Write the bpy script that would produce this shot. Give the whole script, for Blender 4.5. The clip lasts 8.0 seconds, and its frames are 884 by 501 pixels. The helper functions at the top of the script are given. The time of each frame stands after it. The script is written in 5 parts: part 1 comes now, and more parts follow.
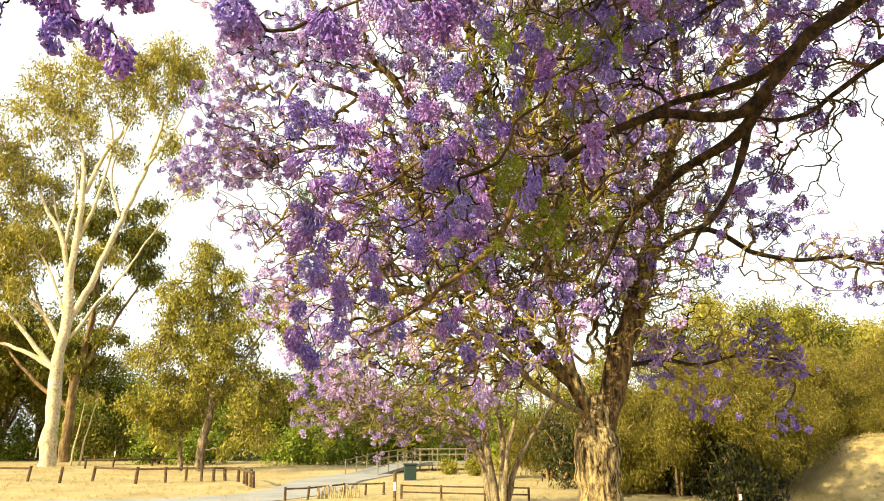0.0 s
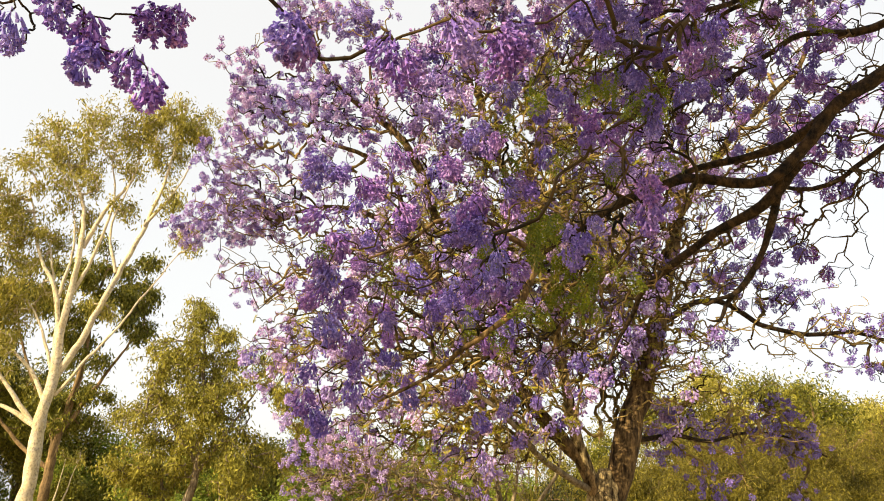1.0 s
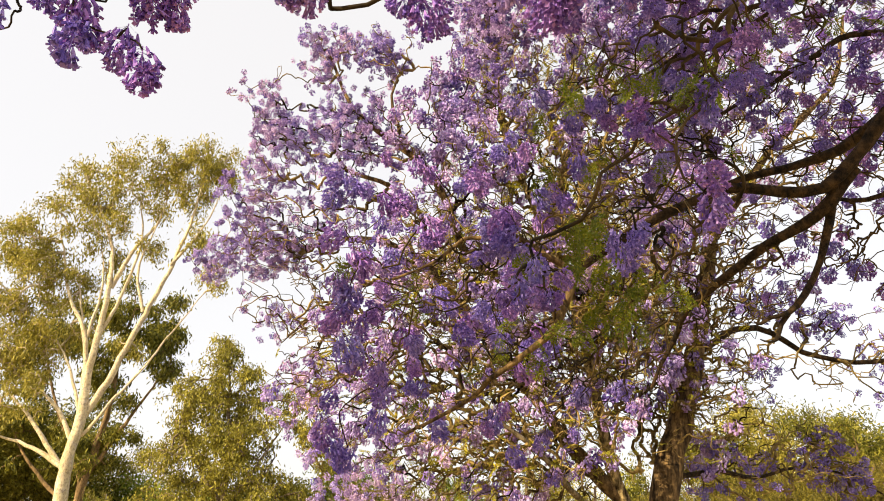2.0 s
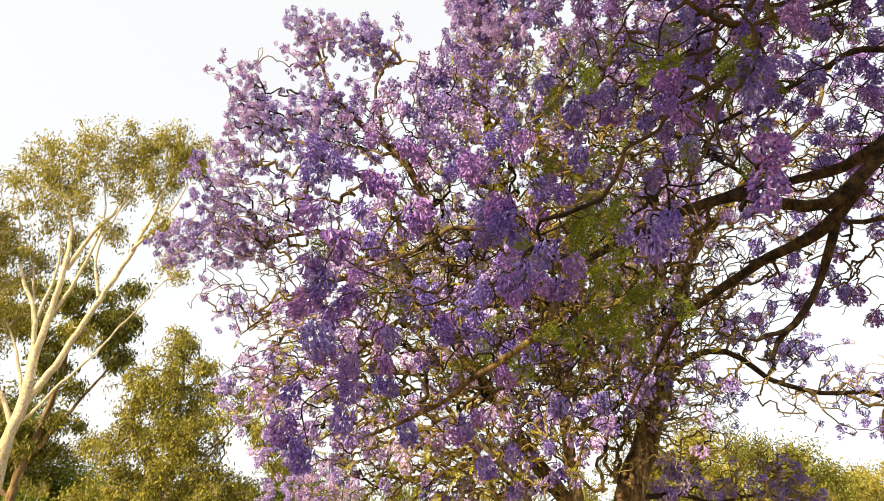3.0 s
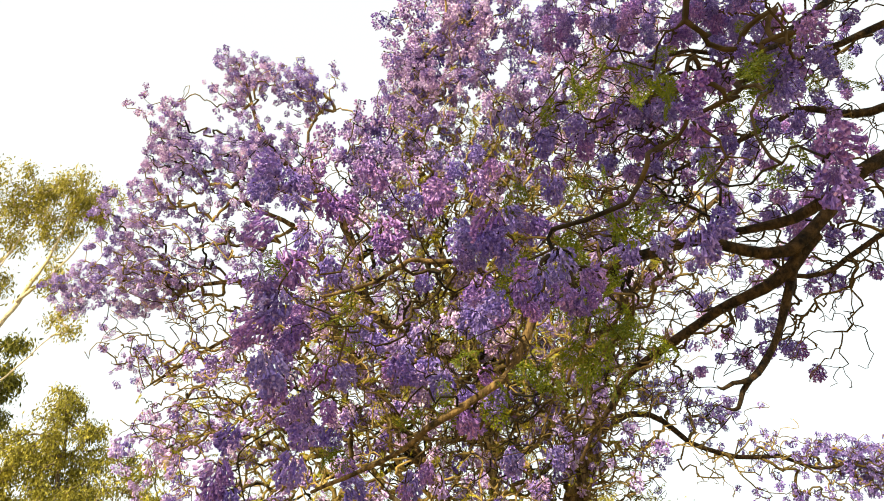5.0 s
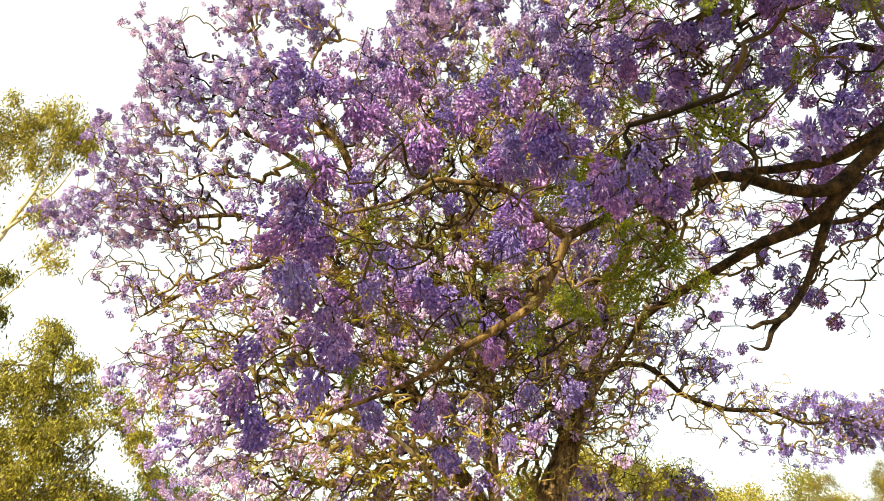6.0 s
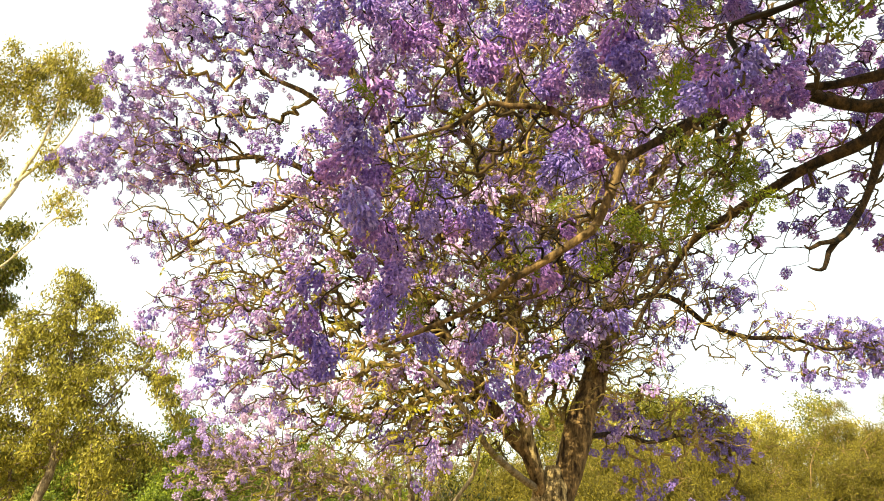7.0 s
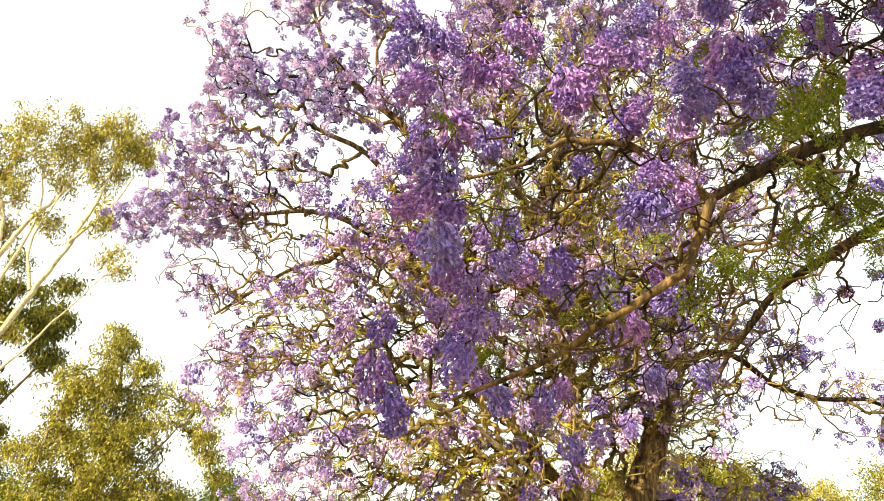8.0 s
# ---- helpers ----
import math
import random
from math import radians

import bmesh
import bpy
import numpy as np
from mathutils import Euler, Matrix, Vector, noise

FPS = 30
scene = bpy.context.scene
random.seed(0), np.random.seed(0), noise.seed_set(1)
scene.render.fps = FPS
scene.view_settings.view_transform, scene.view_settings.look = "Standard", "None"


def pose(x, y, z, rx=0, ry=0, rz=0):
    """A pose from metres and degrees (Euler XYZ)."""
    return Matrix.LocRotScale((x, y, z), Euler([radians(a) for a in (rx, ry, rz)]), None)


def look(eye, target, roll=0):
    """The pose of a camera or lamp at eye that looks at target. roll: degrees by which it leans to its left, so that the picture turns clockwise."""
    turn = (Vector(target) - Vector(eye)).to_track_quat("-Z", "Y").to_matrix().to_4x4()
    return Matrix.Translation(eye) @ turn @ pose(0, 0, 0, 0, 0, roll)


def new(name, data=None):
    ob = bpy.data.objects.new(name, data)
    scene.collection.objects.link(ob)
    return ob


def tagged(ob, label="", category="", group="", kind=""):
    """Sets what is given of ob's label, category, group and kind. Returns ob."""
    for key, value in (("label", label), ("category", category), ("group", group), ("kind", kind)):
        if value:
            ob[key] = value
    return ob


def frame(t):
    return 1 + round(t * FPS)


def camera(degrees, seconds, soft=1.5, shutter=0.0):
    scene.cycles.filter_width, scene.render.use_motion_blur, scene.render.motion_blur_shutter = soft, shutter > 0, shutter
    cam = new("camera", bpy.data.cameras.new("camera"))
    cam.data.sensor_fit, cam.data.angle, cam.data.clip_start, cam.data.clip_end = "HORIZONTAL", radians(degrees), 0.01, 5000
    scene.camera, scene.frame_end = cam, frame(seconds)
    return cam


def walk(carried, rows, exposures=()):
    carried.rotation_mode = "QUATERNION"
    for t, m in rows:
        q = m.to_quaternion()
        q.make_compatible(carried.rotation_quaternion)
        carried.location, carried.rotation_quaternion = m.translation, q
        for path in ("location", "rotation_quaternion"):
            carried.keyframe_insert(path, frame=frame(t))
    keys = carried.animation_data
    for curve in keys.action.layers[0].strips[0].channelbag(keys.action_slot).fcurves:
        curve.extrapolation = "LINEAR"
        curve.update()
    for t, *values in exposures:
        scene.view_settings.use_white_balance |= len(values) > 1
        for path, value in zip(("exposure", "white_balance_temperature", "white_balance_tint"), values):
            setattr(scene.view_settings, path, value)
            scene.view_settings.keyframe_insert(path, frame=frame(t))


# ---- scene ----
cam = camera(67.7, 8.0, 0.95)
PATH = [
    (0, (0.501, 0.947, 1.766), (0.459, 2.867, 2.324), -0.1),
    (0.5, (0.415, 1.015, 1.782), (0.345, 2.903, 2.437), 0.9),
    (1, (0.335, 1.147, 1.8), (0.305, 3.003, 2.545), 1.4),
    (1.5, (0.331, 1.34, 1.803), (0.228, 3.154, 2.639), 0.1),
    (1.7, (0.32, 1.38, 1.801), (0.2, 3.192, 2.637), 1.2),
    (2.8, (0.227, 1.706, 1.835), (0.21, 3.507, 2.704), 2.1),
    (3, (0.198, 1.782, 1.834), (0.191, 3.583, 2.703), 4.2),
    (3.5, (0.181, 1.923, 1.835), (0.177, 3.681, 2.789), 5.3),
    (4, (0.134, 1.996, 1.802), (0.205, 3.695, 2.856), 3.3),
    (4.2, (0.086, 2.01, 1.778), (0.227, 3.701, 2.836), 1.5),
    (5.3, (-0.084, 2.258, 1.809), (0.178, 3.938, 2.863), 2.1),
    (5.5, (-0.114, 2.326, 1.796), (0.16, 4.001, 2.854), 1.6),
    (6, (-0.204, 2.435, 1.747), (0.086, 4.182, 2.676), 4.0),
    (6.5, (-0.299, 2.525, 1.734), (0.076, 4.304, 2.566), 0.8),
    (7, (-0.407, 2.565, 1.707), (-0.121, 4.391, 2.473), 2.6),
    (7.5, (-0.469, 2.689, 1.714), (-0.288, 4.511, 2.518), 3.9),
    (8, (-0.535, 2.81, 1.729), (-0.383, 4.581, 2.646), 4.3),
]
walk(cam, [(t, look(eye, target, roll)) for t, eye, target, roll in PATH],
     [(0, 1.22, 6850, 2), (0.5, 1.08, 6800, 4), (1, 0.86, 6750, 9), (1.7, 0.84, 6750, 12), (2.8, 0.91, 6600, 10), (3.5, 0.9, 6600, 7), (4.2, 0.97, 6600, 4),
      (5.5, 1.07, 6650, 1), (6.5, 1.18, 6750, -1), (8, 1.33, 6750, -1)])

# ---- world, sun and exposure ----
SUN_EL, SUN_AZ = 24.0, 229.0          # degrees; azimuth clockwise from +y, where the sun stands
world = bpy.data.worlds.new("sky")
scene.world = world
world.use_nodes = True
wt = world.node_tree
sky = wt.nodes.new("ShaderNodeTexSky")
sky.sky_type, sky.sun_disc = "NISHITA", False
sky.sun_elevation, sky.sun_rotation = radians(SUN_EL), radians(SUN_AZ)
sky.air_density, sky.dust_density, sky.ozone_density = 1.0, 4.0, 1.0
wt.links.new(sky.outputs[0], wt.nodes["Background"].inputs[0])
wt.nodes["Background"].inputs[1].default_value = 0.04
veil = wt.nodes.new("ShaderNodeBackground")        # thin white high cloud over the whole sky
veil.inputs[0].default_value, veil.inputs[1].default_value = (1.0, 0.985, 0.955, 1), 0.47
both = wt.nodes.new("ShaderNodeAddShader")
wt.links.new(wt.nodes["Background"].outputs[0], both.inputs[0])
wt.links.new(veil.outputs[0], both.inputs[1])
wt.links.new(both.outputs[0], wt.nodes["World Output"].inputs[0])
sun_data = bpy.data.lights.new("sun", "SUN")
sun_data.energy, sun_data.angle, sun_data.color = 5.0, radians(0.6), (1.0, 0.84, 0.52)
sun = new("sun", sun_data)
SUN_DIR = Vector((math.sin(radians(SUN_AZ)) * math.cos(radians(SUN_EL)),
                  math.cos(radians(SUN_AZ)) * math.cos(radians(SUN_EL)), math.sin(radians(SUN_EL))))
sun.matrix_world = look(SUN_DIR * 60, (0, 0, 0))


# ---- materials ----
def material(name):
    m = bpy.data.materials.new(name)
    m.use_nodes = True
    nt = m.node_tree
    return m, nt, nt.nodes["Principled BSDF"], nt.nodes["Material Output"]


def node(nt, kind, **kw):
    n = nt.nodes.new(kind)
    for k, v in kw.items():
        n.inputs[k].default_value = v
    return n


def ramp(nt, fac, stops):
    r = nt.nodes.new("ShaderNodeValToRGB")
    while len(r.color_ramp.elements) < len(stops):
        r.color_ramp.elements.new(0.5)
    for e, (p, c) in zip(r.color_ramp.elements, stops):
        e.position, e.color = p, (*c, 1)
    nt.links.new(fac, r.inputs[0])
    return r.outputs[0]


def noise_tex(nt, scale, detail=4.0, stretch=(1, 1, 1), rough=0.55):
    tc = nt.nodes.new("ShaderNodeTexCoord")
    mp = nt.nodes.new("ShaderNodeMapping")
    mp.inputs["Scale"].default_value = stretch
    nt.links.new(tc.outputs["Object"], mp.inputs[0])
    n = node(nt, "ShaderNodeTexNoise", Scale=scale, Detail=detail, Roughness=rough)
    nt.links.new(mp.outputs[0], n.inputs["Vector"])
    return n.outputs["Fac"]


def mixed(nt, fac, a, b, mode="MIX"):
    m = nt.nodes.new("ShaderNodeMixRGB")
    m.blend_type = mode
    for sock, v in ((m.inputs[0], fac), (m.inputs[1], a), (m.inputs[2], b)):
        if isinstance(v, (int, float)):
            sock.default_value = v
        elif isinstance(v, tuple):
            sock.default_value = (*v, 1)
        else:
            nt.links.new(v, sock)
    return m.outputs[0]


def bump(nt, bsdf, fac, strength, distance):
    b = node(nt, "ShaderNodeBump", Strength=strength, Distance=distance)
    nt.links.new(fac, b.inputs["Height"])
    nt.links.new(b.outputs[0], bsdf.inputs["Normal"])


def petal_like(name, stops, through_share, rough=0.6, big=None, clump=None, thing_tint=None):
    """Petals and leaves: a colour for each piece, part of the light passing through.
    big and clump: (scale, tint) of wide and of spray-sized variation; thing_tint: a tint by object."""
    m, nt, bsdf, out = material(name)
    geo = nt.nodes.new("ShaderNodeNewGeometry")
    col = ramp(nt, geo.outputs["Random Per Island"], stops)
    if big:
        place = node(nt, "ShaderNodeTexNoise", Scale=big[0], Detail=3.0)
        nt.links.new(geo.outputs["Position"], place.inputs["Vector"])
        col = mixed(nt, ramp(nt, place.outputs["Fac"], [(0.40, (0, 0, 0)), (0.60, (1, 1, 1))]), col, mixed(nt, 1.0, col, big[1], "MULTIPLY"))
    if clump:
        spray = node(nt, "ShaderNodeTexNoise", Scale=clump[0], Detail=2.0)
        nt.links.new(geo.outputs["Position"], spray.inputs["Vector"])
        col = mixed(nt, ramp(nt, spray.outputs["Fac"], [(0.42, (0, 0, 0)), (0.58, (1, 1, 1))]), col, mixed(nt, 1.0, col, clump[1], "MULTIPLY"))
    if thing_tint:
        info = nt.nodes.new("ShaderNodeObjectInfo")
        col = mixed(nt, ramp(nt, info.outputs["Random"], [(0.35, (0, 0, 0)), (0.9, (1, 1, 1))]), col, mixed(nt, 1.0, col, thing_tint, "MULTIPLY"))
    nt.links.new(col, bsdf.inputs["Base Color"])
    bsdf.inputs["Roughness"].default_value = rough
    bsdf.inputs["Specular IOR Level"].default_value = 0.25
    tr = nt.nodes.new("ShaderNodeBsdfTranslucent")
    nt.links.new(col, tr.inputs["Color"])
    mix = nt.nodes.new("ShaderNodeMixShader")
    mix.inputs[0].default_value = through_share
    nt.links.new(bsdf.outputs[0], mix.inputs[1])
    nt.links.new(tr.outputs[0], mix.inputs[2])
    nt.links.new(mix.outputs[0], out.inputs[0])
    return m


def bark_like(name, dark, light, scale, stretch, depth, patch=None):
    m, nt, bsdf, out = material(name)
    n = noise_tex(nt, scale, 6.0, stretch, 0.65)
    col = ramp(nt, n, [(0.38, dark), (0.5, tuple(a * 0.6 + b * 0.4 for a, b in zip(dark, light))), (0.62, light)])
    if patch:
        col = mixed(nt, ramp(nt, noise_tex(nt, patch[0], 3.0), [(0.52, (0, 0, 0)), (0.6, (1, 1, 1))]), col, patch[1])
    flakes = noise_tex(nt, scale * 4.5, 4.0, tuple(0.5 + 0.5 * a for a in stretch), 0.7)
    col = mixed(nt, 0.75, col, ramp(nt, flakes, [(0.36, (0.30, 0.27, 0.24)), (0.5, (0.9, 0.88, 0.85)), (0.66, (1.0, 1.0, 1.0))]), "MULTIPLY")
    nt.links.new(col, bsdf.inputs["Base Color"])
    bsdf.inputs["Roughness"].default_value = 0.9
    bsdf.inputs["Specular IOR Level"].default_value = 0.2
    bump(nt, bsdf, mixed(nt, 0.4, n, flakes), 0.9, depth)
    return m


PETAL = petal_like("jacaranda_petal", [(0.0, (0.145, 0.115, 0.38)), (0.5, (0.25, 0.205, 0.57)), (1.0, (0.47, 0.385, 0.77))],
                   0.15, 0.55, (2.6, (0.90, 0.76, 0.92)), (7.0, (0.72, 0.66, 0.82)), (1.0, 0.94, 0.96))
# Violet carries the shade on near sprays; the pinker object tint, the sun.
PETAL_SHADED = petal_like("jacaranda_petal_shaded", [(0.0, (0.16, 0.125, 0.42)), (0.5, (0.26, 0.21, 0.59)), (1.0, (0.50, 0.41, 0.80))],
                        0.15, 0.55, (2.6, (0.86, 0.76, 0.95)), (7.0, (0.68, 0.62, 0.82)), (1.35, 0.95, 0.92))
PETAL_PALE = petal_like("jacaranda_petal_pale", [(0.0, (0.46, 0.30, 0.56)), (0.5, (0.67, 0.48, 0.79)), (0.85, (0.82, 0.65, 0.87)), (1.0, (0.93, 0.84, 0.94))],
                        0.15, 0.55, (0.9, (0.74, 0.78, 1.0)), (4.0, (0.50, 0.42, 0.61)))
# Dark green here includes the shade on the near fronds.
FROND = petal_like("jacaranda_leaf", [(0.0, (0.055, 0.085, 0.006)), (0.6, (0.11, 0.14, 0.010)), (1.0, (0.23, 0.235, 0.02))], 0.4, 0.5, None, (5.0, (1.3, 1.2, 1.0)))
# Brighter yellow copy: low sun in the big crowns put into the leaf.
SUNLIT_YOUNG_FROND = petal_like("jacaranda_sunlit_young_leaf", [(0.0, (0.17, 0.155, 0.009)), (0.6, (0.37, 0.325, 0.02)), (1.0, (0.60, 0.50, 0.045))], 0.48, 0.5, (1.2, (0.65, 0.72, 0.9)))
GUM_LEAF = petal_like("gum_leaf", [(0.0, (0.20, 0.175, 0.028)), (0.6, (0.37, 0.32, 0.055)), (1.0, (0.54, 0.46, 0.10))], 0.35, 0.5, (0.5, (0.8, 0.82, 0.8)))
DARK_LEAF = petal_like("dark_gum_leaf", [(0.0, (0.075, 0.08, 0.011)), (0.6, (0.205, 0.19, 0.026)), (1.0, (0.40, 0.355, 0.05))], 0.3, 0.5, (0.35, (0.7, 0.74, 0.7)))
WATTLE_LEAF = petal_like("wattle_leaf", [(0.0, (0.064, 0.056, 0.0075)), (0.6, (0.155, 0.128, 0.016)), (1.0, (0.33, 0.27, 0.034))], 0.25, 0.55, (0.4, (0.75, 0.75, 0.72)))
# Nearly black, since the shade under the wattles is in this leaf colour.
SHADED_LEAF = petal_like("shaded_undergrowth_leaf", [(0.0, (0.008, 0.010, 0.003)), (0.6, (0.028, 0.032, 0.007)), (1.0, (0.10, 0.092, 0.015))], 0.2, 0.5)
OLIVE_LEAF = petal_like("olive_leaf", [(0.0, (0.132, 0.118, 0.016)), (0.6, (0.285, 0.25, 0.034)), (1.0, (0.48, 0.42, 0.07))], 0.3, 0.55, (0.55, (0.82, 0.84, 0.8)))
GREEN_LEAF = petal_like("shrub_leaf", [(0.0, (0.075, 0.11, 0.012)), (0.6, (0.20, 0.25, 0.028)), (1.0, (0.36, 0.40, 0.05))], 0.3, 0.5)
GRASS_BLADE = petal_like("dry_grass", [(0.0, (0.32, 0.25, 0.10)), (0.6, (0.44, 0.35, 0.155)), (1.0, (0.56, 0.46, 0.22))], 0.3, 0.7)
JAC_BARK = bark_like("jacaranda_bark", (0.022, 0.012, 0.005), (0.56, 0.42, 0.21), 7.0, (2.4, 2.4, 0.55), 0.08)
# Shade on the near and sideways limbs is put into this near-black bark.
SHADED_BARK = bark_like("shaded_bark", (0.005, 0.0035, 0.0022), (0.078, 0.046, 0.02), 11.0, (1.5, 1.5, 1.0), 0.05)
# Lighter tone of that bark, for stems and boughs the sun catches.
HALF_LIT_BARK = bark_like("half_lit_bark", (0.02, 0.012, 0.006), (0.24, 0.155, 0.07), 5.0, (2.6, 2.6, 0.6), 0.04)
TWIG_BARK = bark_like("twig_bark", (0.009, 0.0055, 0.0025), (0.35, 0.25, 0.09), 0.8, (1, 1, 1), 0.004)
# Darker copy of the twig bark, with the near twigs' shade in it.
SHADED_TWIG = bark_like("shaded_twig_bark", (0.006, 0.004, 0.002), (0.12, 0.078, 0.03), 1.5, (1, 1, 1), 0.004)
GREY_BARK = bark_like("grey_bark", (0.09, 0.066, 0.04), (0.36, 0.29, 0.19), 5.0, (2, 2, 0.6), 0.03)
GUM_BARK = bark_like("gum_bark", (0.48, 0.40, 0.25), (0.72, 0.62, 0.43), 2.2, (1, 1, 0.4), 0.015, (1.9, (0.50, 0.43, 0.33)))
BROWN_BARK = bark_like("brown_bark", (0.12, 0.08, 0.04), (0.33, 0.22, 0.11), 2.0, (2, 2, 0.4), 0.03)
LOG = bark_like("weathered_log", (0.05, 0.030, 0.018), (0.17, 0.11, 0.07), 6.0, (2, 2, 2), 0.01)
PALE_LOG = bark_like("pale_timber", (0.28, 0.21, 0.11), (0.52, 0.42, 0.25), 5.0, (2, 2, 2), 0.01)


def plain(name, a, b, scale, rough=0.8, depth=0.004, metal=0.0):
    m, nt, bsdf, out = material(name)
    n = noise_tex(nt, scale, 5.0)
    fine = noise_tex(nt, scale * 14, 3.0)
    col = mixed(nt, 0.35, ramp(nt, n, [(0.35, a), (0.65, b)]), ramp(nt, fine, [(0.3, a), (0.7, b)]))
    nt.links.new(col, bsdf.inputs["Base Color"])
    bsdf.inputs["Roughness"].default_value, bsdf.inputs["Metallic"].default_value = rough, metal
    bump(nt, bsdf, fine, 0.5, depth)
    return m


LAWN = plain("dry_lawn", (0.28, 0.21, 0.085), (0.45, 0.35, 0.165), 0.45, 0.95, 0.05)
PATH_MAT = plain("path_asphalt", (0.21, 0.205, 0.2), (0.32, 0.31, 0.295), 0.8, 0.9, 0.01)
RAIL_MAT = plain("rail_timber", (0.11, 0.09, 0.055), (0.21, 0.17, 0.11), 2.0, 0.8)
HUT_GREEN = plain("hut_paint", (0.004, 0.016, 0.013), (0.007, 0.024, 0.019), 2.0, 0.6)
CONCRETE = plain("concrete", (0.17, 0.165, 0.155), (0.26, 0.25, 0.235), 1.5, 0.9)
SIGN_WHITE = plain("sign_white", (0.70, 0.70, 0.68), (0.8, 0.8, 0.78), 3.0, 0.5)


# ---- building helpers ----
def mesh_of(name, verts, quads, mats, smooth=False):
    """One mesh from arrays of corners and four-sided faces."""
    verts, quads = np.asarray(verts, np.float32), np.asarray(quads, np.int32)
    me = bpy.data.meshes.new(name)
    me.vertices.add(len(verts))
    me.vertices.foreach_set("co", verts.ravel())
    me.loops.add(quads.size)
    me.loops.foreach_set("vertex_index", quads.ravel())
    me.polygons.add(len(quads))
    me.polygons.foreach_set("loop_start", np.arange(0, quads.size, 4, dtype=np.int32))
    me.polygons.foreach_set("use_smooth", np.full(len(quads), smooth))
    me.update(calc_edges=True)
    me.validate()
    me.materials.append(mats)
    return me


def thing(name, place, label, category, group="", kind=""):
    ob = new(name)
    ob.location = place
    ob.empty_display_size = 0.2
    return tagged(ob, label, category, group, kind)


def child(name, me, parent, label="", kind="", at=(0, 0, 0), turn=None):
    """A part whose mesh is given in world metres (or set by at and turn)."""
    ob = new(name, me)
    ob.parent = parent
    base = parent.location if parent.parent is None else parent.parent.location + parent.location
    ob.location = Vector(at) - base
    if turn is not None:
        ob.rotation_euler = turn
    return tagged(ob, label, "", "", kind)


def part(name, bm, mat, parent, label=""):
    me = bpy.data.meshes.new(name)
    bm.to_mesh(me)
    bm.free()
    me.materials.append(mat)
    return child(name, me, parent, label)


def box(bm, centre, size, turn=(0, 0, 0), bevel=0.0):
    got = bmesh.ops.create_cube(bm, size=1.0, matrix=Matrix.LocRotScale(centre, Euler([radians(a) for a in turn]), size))
    if bevel:
        edges = list({e for v in got["verts"] for e in v.link_edges})
        bmesh.ops.bevel(bm, geom=edges, offset=bevel, segments=1, affect="EDGES", profile=0.5)


def spline(points, step):
    """Points strung smoothly along a few given ones, about step apart."""
    p = np.array(points, float)
    p = np.vstack([2 * p[0] - p[1], p, 2 * p[-1] - p[-2]])
    out = []
    for i in range(1, len(p) - 2):
        n = max(2, int(np.linalg.norm(p[i + 1] - p[i]) / step))
        for u in np.arange(n) / n:
            a, b, c, d = p[i - 1:i + 3]
            out.append(0.5 * (2 * b + (c - a) * u + (2 * a - 5 * b + 4 * c - d) * u * u + (3 * b - a - 3 * c + d) * u ** 3))
    return np.array(out + [p[-2]])


def tubes(paths, sides, rng=None, lumps=0.0):
    """Corners and faces of round, tapered rods along paths of (points, radii)."""
    verts, quads, base = [], [], 0
    ring = np.arange(sides) * 2 * math.pi / sides
    for pts, rad in paths:
        pts, rad = np.asarray(pts, float), np.asarray(rad, float)
        n = len(pts)
        tan = np.gradient(pts, axis=0)
        tan /= np.linalg.norm(tan, axis=1)[:, None] + 1e-9
        ref = np.array([0.0, 0, 1]) if abs(tan[0][2]) < 0.8 else np.array([1.0, 0, 0])
        side = np.zeros_like(pts)
        for i in range(n):
            s = ref - tan[i] * (ref @ tan[i])
            s /= np.linalg.norm(s) + 1e-9
            side[i], ref = s, s
        up = np.cross(tan, side)
        r = rad[:, None] * np.ones(sides)
        if rng is not None and lumps:
            along = rng.uniform(-1, 1, (sides,))[None] * 0.6 + rng.uniform(-1, 1, (n, sides)) * 0.5
            r = r * (1 + lumps * along)
        v = pts[:, None] + r[..., None] * (np.cos(ring)[None, :, None] * side[:, None] + np.sin(ring)[None, :, None] * up[:, None])
        verts.append(v.reshape(-1, 3))
        k = np.arange(n - 1)[:, None] * sides
        a = np.arange(sides)[None]
        b = (a + 1) % sides
        quads.append((base + np.stack([k + a, k + b, k + sides + b, k + sides + a], -1)).reshape(-1, 4))
        if sides == 4:
            quads.append(np.array([[base + (n - 1) * sides + i for i in range(4)]]))
        base += n * sides
    return np.concatenate(verts), np.concatenate(quads)


def rotations(rng, n, tilt):
    """n turns: a free turn about the upright, and a lean of up to tilt radians."""
    az, le, la = rng.uniform(0, 2 * math.pi, n), rng.uniform(0, tilt, n), rng.uniform(0, 2 * math.pi, n)
    out = np.zeros((n, 3, 3))
    for i in range(n):
        out[i] = np.array((Matrix.Rotation(la[i], 3, "Z") @ Matrix.Rotation(le[i], 3, "X") @ Matrix.Rotation(az[i] - la[i], 3, "Z")))
    return out


def scatter(templates, places, turns, sizes, rng):
    """Joined copies of the templates' corners and faces."""
    verts, quads, base = [], [], 0
    pick = rng.integers(0, len(templates), len(places))
    for p, m, s, k in zip(places, turns, sizes, pick):
        v, q = templates[k]
        verts.append((v * s) @ m.T + p)
        quads.append(q + base)
        base += len(v)
    return np.concatenate(verts), np.concatenate(quads)


